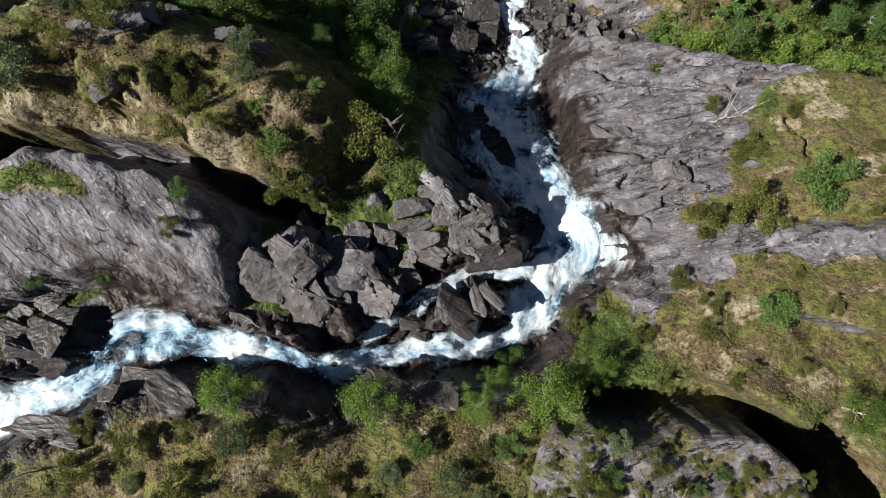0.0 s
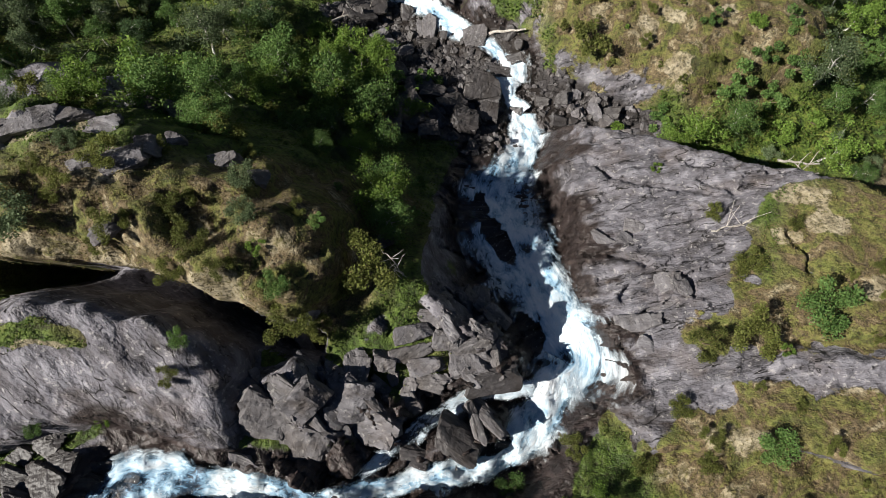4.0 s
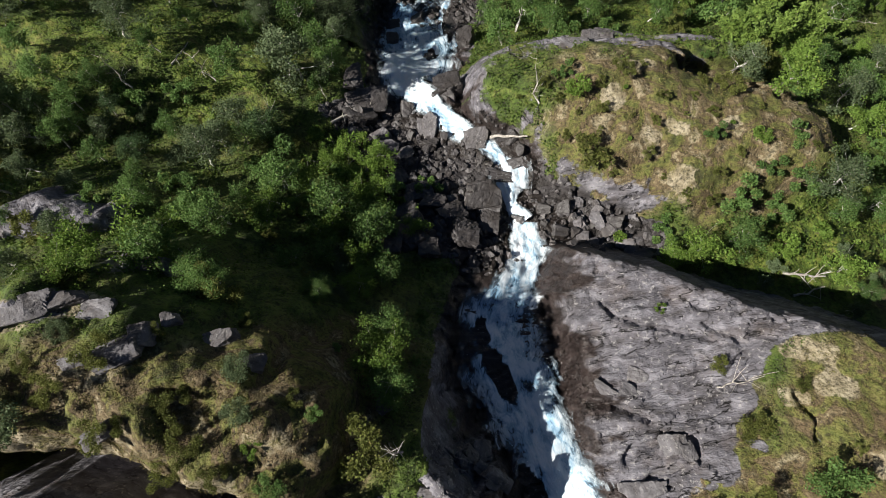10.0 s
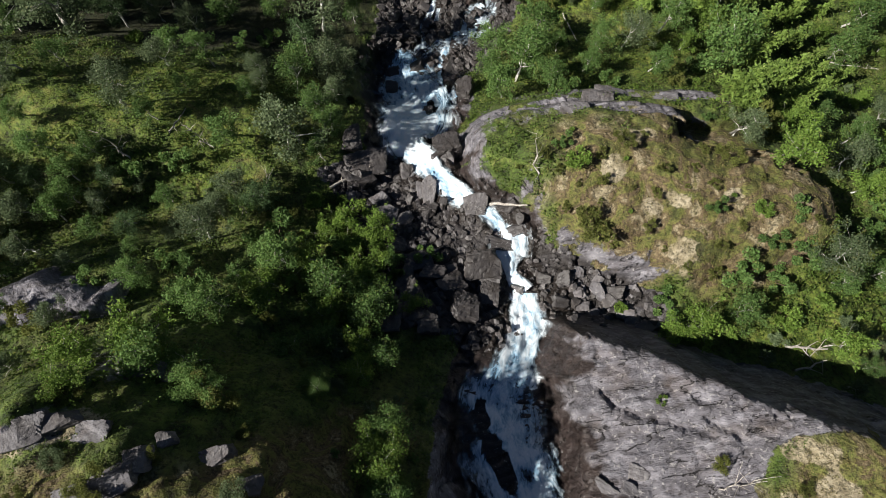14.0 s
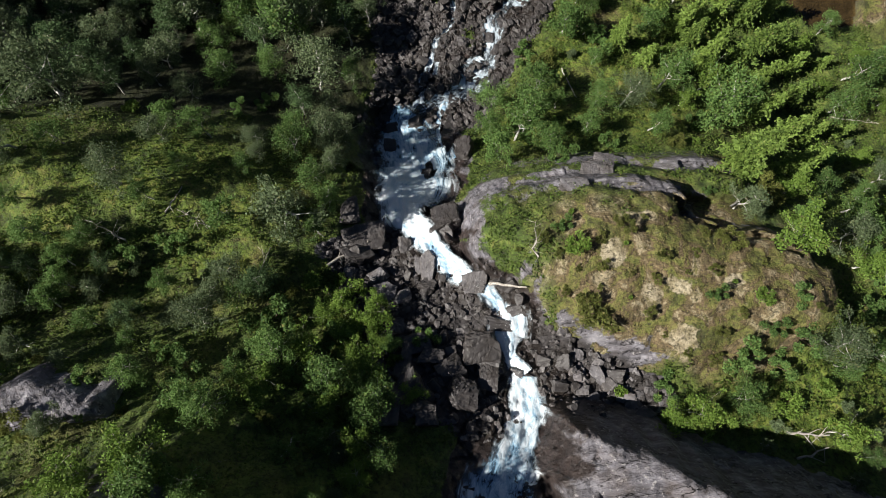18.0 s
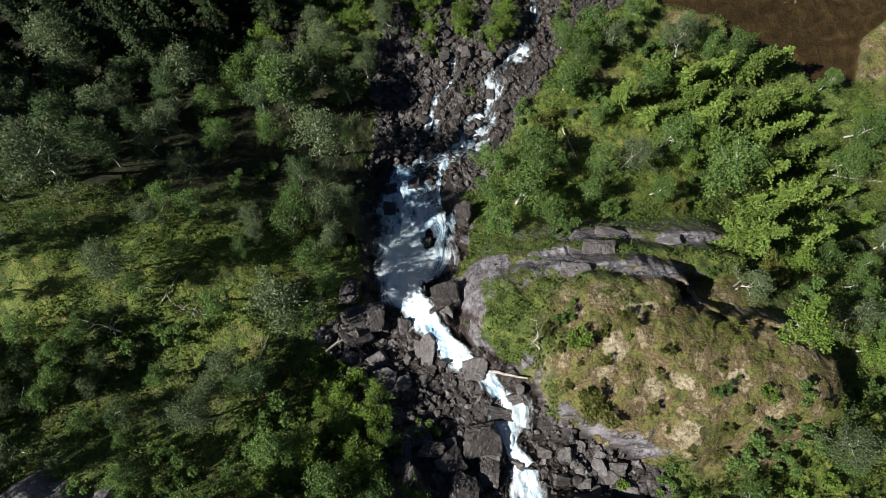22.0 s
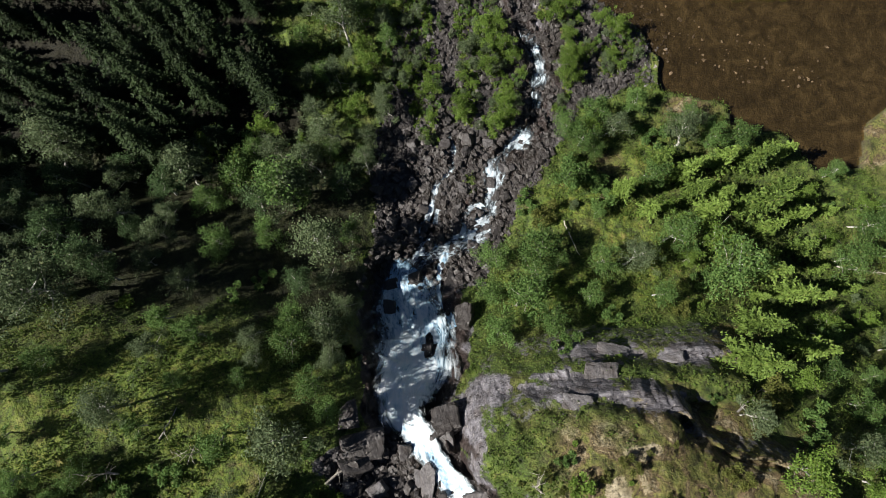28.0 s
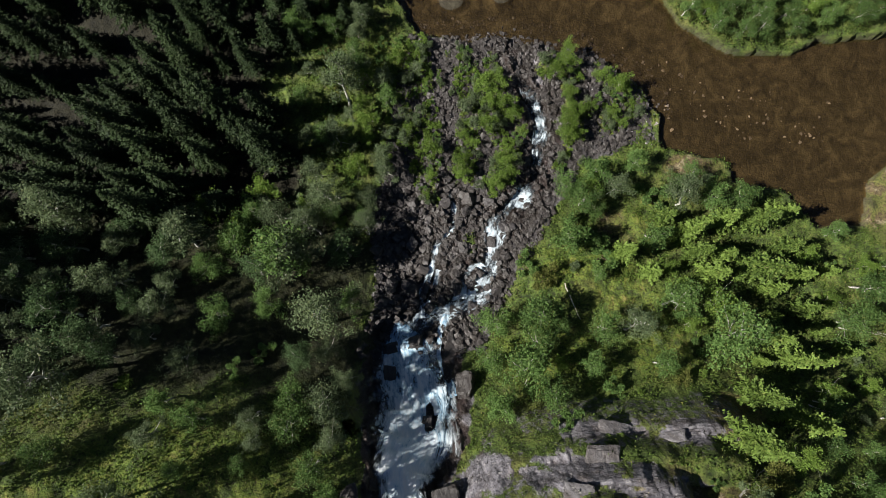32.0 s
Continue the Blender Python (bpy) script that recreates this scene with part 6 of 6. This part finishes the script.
def rock_blocks(places, wet, turn, label, group, tall=0.7, sink=0.25, swing=22):
    """Large blocks at known places: x, y, breadth, depth."""
    for x, y, w, d in places:
        h = tall * min(w, d) * rng.uniform(0.8, 1.2)
        ob = new("rock_block", SLAB_MESH[wet, int(rng.integers(len(SLABS)))])
        gx = (ground(x + 0.6, y) - ground(x - 0.6, y)) / 1.2
        gy = (ground(x, y + 0.6) - ground(x, y - 0.6)) / 1.2
        ob.matrix_world = (Matrix.Translation((x, y, ground(x, y) + h * (0.42 - sink))) @ pose(0, 0, 0, max(-28, min(28, math.degrees(math.atan(gy)) * 0.6)) + rng.uniform(-8, 8),
                           max(-28, min(28, -math.degrees(math.atan(gx)) * 0.6)) + rng.uniform(-8, 8), turn + rng.uniform(-swing, swing)) @ Matrix.Diagonal((w * 1.15, d * 1.15, h * 1.2, 1)))
        tagged(ob, label, "rock", group)


rock_blocks([(-4.8, 1.7, 1.4, 1.7), (-3.3, 1.9, 1.3, 1.1), (-1.8, 2.4, 1.9, 0.8), (-1.1, 1.6, 1.8, 0.9), (-0.7, 0.7, 1.5, 1.0), (-1.9, 0.5, 0.8, 1.1), (-2.8, 1.1, 0.6, 0.6), (1.5, 1.6, 2.3, 1.5), (3.0, 1.6, 0.7, 1.7),
             (1.7, 2.7, 2.1, 1.2), (0, 3.0, 1.4, 1.0), (-0.6, 4.4, 2.0, 0.9), (-1.8, 3.5, 2.1, 0.9), (2.5, 5.1, 1.5, 1.3)], 0, 0, "pale grey split block of foliated rock", "split blocks beside the fall", 0.7, 0.4)
rock_blocks([(-7.3, 0.5, 1.6, 2.0), (-5.0, 0.2, 2.0, 1.5), (-5.6, -0.9, 1.0, 1.0), (-9.4, -0.6, 2.3, 1.9), (-4.0, -1.3, 2.9, 2.1), (-7.3, -2.2, 2.8, 1.9)], 0, -35, "tilted grey slab of foliated rock", "tilted slabs above the stream", 0.55, 0.45)
rock_blocks([(-19.6, -3.2, 1.7, 1.4), (-18.2, -3.7, 1.6, 1.3), (-19.0, -4.4, 1.8, 1.0), (-17.6, -3.0, 1.0, 0.8), (-20.0, -1.7, 1.2, 1.2), (-21.1, -2.2, 1.0, 0.9), (-14.7, -5.5, 1.8, 1.3), (-12.8, -6.0, 2.7, 1.3), (-15.6, -5.9, 0.9, 0.7), (-18.2, -7.6, 3.3, 0.9), (-20.9, -3.3, 1.7, 1.3), (-18.9, -2.5, 1.5, 0.9),
             (-19.8, -4.4, 2.3, 1.1), (-2.6, -6.3, 2.6, 1.5), (-0.6, -6.4, 1.8, 1.3), (-9.6, -6.2, 2.2, 1.0), (0.8, -2.4, 2.8, 1.6), (-1.6, -3.3, 1.6, 0.9)], 1, -15, "dark wet rock beside the rapids", "rocks along the rapids", 0.6, 0.42)
rock_blocks([(-24.3, 14.4, 2.2, 1.2), (-22.3, 15.2, 2.6, 1.1), (-20.6, 15.5, 2.2, 0.9), (-18.8, 15.0, 1.8, 1.2), (-16.9, 12.9, 1.9, 1.4), (-15.9, 13.9, 1.2, 0.9), (-15.1, 14.4, 1.0, 0.8), (-18.6, 12.6, 1.4, 0.8), (-10.2, 12.2, 1.1, 0.9),
             (-12.6, 13.3, 1.5, 0.9), (-3.6, 9.0, 1.2, 0.9), (-19.0, 17.4, 2.2, 1.2), (-17.2, 17.2, 1.5, 1.1), (-16.9, 9.2, 1.3, 0.8)], 0, 8, "weathered grey rock rising out of the moss", "rocks on the mossy knoll", 0.7, 0.50)
rock_blocks([(18.6, 43.5, 3.4, 1.4), (24.4, 42.8, 2.4, 1.2), (16.0, 41.9, 3.0, 1.9), (12.8, 39.6, 2.4, 1.6)],
            0, -3, "flat grey ledge of bedrock among moss", "ledges beyond the round knoll", 0.4, 0.5, 16)
rock_blocks([(14.3, 6.3, 1.3, 1.2), (15.2, 6.0, 0.9, 1.3), (13.9, 4.9, 1.7, 0.7), (12.2, 3.9, 2.2, 0.9), (11.1, 9.1, 1.7, 0.6), (12.5, 9.2, 1.4, 0.7), (13.1, 10.1, 1.3, 0.8), (12.4, 2.6, 1.1, 0.7)], 0, -9, "grey block split from the bare slab", "blocks on the bare slab", 0.5, 0.5)
rock_blocks([(3.3, 30.3, 2.2, 1.9), (12.4, 23.6, 1.2, 1.0), (14.1, 22.2, 1.0, 1.3), (15.3, 21.1, 1.5, 1.1), (12.7, 20.6, 1.0, 0.8), (16.7, 19.9, 1.4, 1.0), (17.4, 19.2, 1.2, 0.9), (13.7, 19.9, 1.1, 0.8), (-1.3, 32.1, 1.4, 2.3), (-2.2, 31.8, 1.0, 1.5),
             (-6.3, 30.9, 1.7, 1.5), (-9.0, 31.3, 1.1, 0.8), (-4.1, 28.8, 1.9, 1.3), (-5.4, 29.5, 2.0, 1.4)], 0, 10, "grey angular block at the slab's foot", "blocks of the terrace", 0.6, 0.3)
rock_blocks([(3.6, 24.4, 2.4, 2.2), (4.2, 23.0, 2.0, 1.6), (-1.3, 30.0, 1.5, 1.3), (-9.6, 37.3, 1.8, 2.0), (-2.5, 21.0, 2.0, 2.2), (-1.4, 19.4, 1.8, 1.9), (-3.6, 22.5, 1.5, 1.7), (0.7, 22.5, 2.3, 2.1), (-0.9, 23.6, 2.1, 1.6), (1.7, 20.4, 2.0, 2.5), (-2.4, 24.7, 1.9, 1.6)],
            1, 5, "dark wet angular boulder by the cascade", "boulders of the terrace", 0.8, 0.2)
rock_blocks([(-7.8, 34.7, 3.5, 2.4), (-8.6, 33.2, 2.9, 1.7), (-3.3, 20.4, 2.5, 2.9), (-4.6, 19.5, 1.9, 1.9), (10.5, 21.0, 1.3, 0.9), (17.7, 18.8, 1.2, 0.9), (11.1, 23.1, 1.1, 0.9), (9.2, 23.1, 1.2, 0.9), (7.0, 27.8, 2.0, 0.9), (5.1, 26.4, 2.4, 1.2),
             (4.2, 21.5, 1.6, 2.1), (6.4, 30.1, 1.4, 1.0)], 1, 15, "dark wet boulder between the cascades", "boulders of the terrace", 0.75, 0.2)
rock_blocks([(3.0, 0.8, 2.3, 1.3), (0.8, 50.0, 1.8, 4.4), (-3.7, 51.4, 2.4, 1.8), (-7.0, 50.6, 1.4, 1.2), (2.6, 46.7, 2.1, 2.8), (0.4, 36.9, 3.0, 3.4), (0.2, 35.2, 1.6, 2.2), (1.9, 56.0, 1.6, 1.2)],
            1, 0, "black wet rock standing in the waterfall", "rocks in the falls", 0.55, 0.15)
rock_blocks([(-13.0, -3.4, 1.1, 0.6), (-6.2, -5.0, 0.9, 0.5), (0.3, -4.0, 0.9, 0.6), (3.4, -3.3, 1.2, 0.6), (-16.0, -3.4, 0.8, 0.6), (6.3, 21.9, 1.2, 0.9), (-1.9, 43.0, 1.2, 1.8), (-6.8, 47.8, 1.4, 1.8), (4.4, 58.2, 1.2, 0.9), (6.9, 65.4, 1.0, 0.8)], 1, 0, "black wet rock standing in the waterfall", "rocks in the falls", 0.6, 0.1)
jumble = [(float(x), float(y), float(w), float(w * rng.uniform(0.28, 0.5))) for x, y, w in zip(rng.uniform(-10.5, 3.4, 190), rng.uniform(-2.8, 5.6, 190), rng.uniform(0.4, 1.9, 190)) if cover(ROCK, x, y) > 0.8 and cover(NEAR, x, y) > 0.5]
rock_blocks(jumble, 0, -50, "sharp grey splinter of foliated rock", "splinters above the stream", 0.8, 0.35)
spread_boulders(TERRACE, 90, (0.4, 1.5), 1, "dark wet angular boulder by the cascade", "boulders of the terrace")
spread_boulders([(-9, 52), (-9, 62), (-9, 68), (-5, 74), (12, 74), (10, 62), (6, 55)], 170, (0.4, 1.5), 1, "dark angular boulder below the waterfall", "boulders of the fan")
spread_boulders([(10, 23), (14, 19.6), (20, 19), (20, 21.4), (14, 24), (11, 26)], 40, (0.3, 0.9), 0, "grey angular block at the slab's foot", "blocks at the slab's foot")


def stones(name, label, poly, count, sizes, mat, seed):
    """Stones too small and too many to pick apart."""
    r = np.random.default_rng(seed)
    p = np.array(poly, float)
    q = r.uniform(p.min(axis=0), p.max(axis=0), (count, 2))
    q = q[inside_distance(poly, q[:, 0], q[:, 1]) > 0]
    verts, faces, o = [], [], 0
    for x, y in q:
        v, f = HULLS[int(r.integers(len(HULLS)))]
        s = sizes[0] + (sizes[1] - sizes[0]) * r.uniform() ** 2
        a = r.uniform(0, 6.28)
        c, t = math.cos(a) * s, math.sin(a) * s
        w = np.stack([v[:, 0] * c - v[:, 1] * t, v[:, 0] * t + v[:, 1] * c, v[:, 2] * s], axis=1) + (x, y, ground(x, y) + 0.08 * s)
        verts.append(w)
        faces.append(f + o)
        o += len(w)
    return tagged(new(name, mesh_of(name, np.concatenate(verts), np.concatenate(faces), mat)), label, "stones", kind="stuff")


stones("stones", "small dark stones of the boulder fan", FAN_AREA, 11000, (0.14, 0.85), M_DARKSTONE, 91)
stones("stones", "small dark stones between the boulders", TERRACE, 2600, (0.2, 0.7), M_WETROCK, 92)
stones("shallow_stones", "small dark stones in the shallows before the fan", [(-4, 93), (9, 94), (22, 91), (29, 84), (34, 83), (31, 90), (24, 95), (10, 98.5), (-4, 98)], 2600, (0.10, 0.42), M_DARKSTONE, 94)
stones("shore_pebbles", "pale pebbles washed up where the fan meets the lake", [(16, 92), (22, 91), (29, 86), (32, 82), (31, 78.5), (27, 80), (21, 86), (14, 90)], 700, (0.12, 0.36), M_ROCK, 95)
stones("shore_stones", "pale stones scattered in the shallow lake", [(18, 95), (31, 90), (33, 80), (56, 78), (58, 86), (40, 90), (30, 94)], 260, (0.15, 0.5), M_ROCK, 93)

# ---- dead wood ----
def log(a, b, radius, label, twigs=0, seed=0, lift=0.0):
    """A fallen, bleached trunk between two places on the land."""
    r = np.random.default_rng(600 + seed)
    n = 9
    t = np.linspace(0, 1, n)
    x, y = a[0] + (b[0] - a[0]) * t + 0.06 * r.normal(size=n), a[1] + (b[1] - a[1]) * t + 0.06 * r.normal(size=n)
    ends = np.array([max(ground(a[0], a[1]), ground(x[1], y[1])), max(ground(b[0], b[1]), ground(x[-2], y[-2]))]) + radius
    line = np.maximum(ends[0] + (ends[1] - ends[0]) * t, np.array([ground(p, q) for p, q in zip(x, y)]) + radius * 0.6) + lift
    pts = np.stack([x, y, line], axis=1)
    ob = new("fallen_log")
    ob.location = pts[0]
    rel = pts - pts[0]
    part("trunk", mesh_of("trunk", *tube(rel, np.linspace(radius, radius * 0.45, n), 8), M_DEAD, flat=False), ob)
    for k in range(twigs):
        i = int(r.integers(2, n - 1))
        end = rel[i] + np.append(r.normal(size=2) * 0.8, abs(r.normal()) * 0.5 + 0.2)
        part("branch", mesh_of("branch", *tube(wobble(rel[i], end, 4, 0.05, r), np.linspace(radius * 0.35, 0.012, 4), 5), M_DEAD, flat=False), ob)
    return tagged(ob, label, "log")


log((4.4, 30.2), (7.8, 29.9), 0.17, "pale log lying across the boulders", 0, 1, 0.55)
log((-11.2, 32.0), (-6.6, 34.7), 0.15, "bleached driftwood trunk with bare branches", 7, 2, 0.35)
log((30.4, 17.1), (34.3, 16.8), 0.14, "bleached fallen tree in the gully", 8, 3)
log((30.8, 15.1), (33.9, 16.0), 0.11, "pale fallen branch in the gully", 4, 4)
log((16.2, 59.2), (17.8, 54.4), 0.10, "thin bleached fallen trunk among birches", 2, 5)
log((29.5, 38.1), (33.9, 40.1), 0.12, "grey fallen trunk with bare limbs", 6, 6)
log((17.7, 9.8), (20.2, 10.3), 0.06, "small bleached dead tree on the slab", 9, 7)
log((54.0, 52.9), (60.5, 52.1), 0.12, "long bleached fallen trunk", 5, 8)
log((-25.9, 36.9), (-24.8, 39.5), 0.09, "white birch trunk leaning on shrubs", 1, 9)
log((-17.3, 30.9), (-16.2, 33.6), 0.08, "white bare trunk among birches", 2, 10)
plant(SNAGS[0], 8.5, 32.3, 0.85, 40, 0)
plant(SNAGS[1], -2.4, 6.8, 0.9, 20, 0)
plant(SNAGS[1], -18.5, -9.2, 0.6, 10, 0)
plant(SNAGS[1], 10.8, -10.4, 0.7, 10, 0)
plant(SNAGS[1], -22.0, 35.5, 1.1, 15, 0)
plant(SNAGS[0], -29.0, 34.0, 0.8, 20, 0)

# ---- the patterns from which the plants were copied leave the scene ----
for ob in BIRCHES + BUSHES + SPRUCES + YOUNG + SNAGS + FINE_TREES + FINE_BUSHES:
    for o in (*ob.children_recursive, ob):
        bpy.data.objects.remove(o)
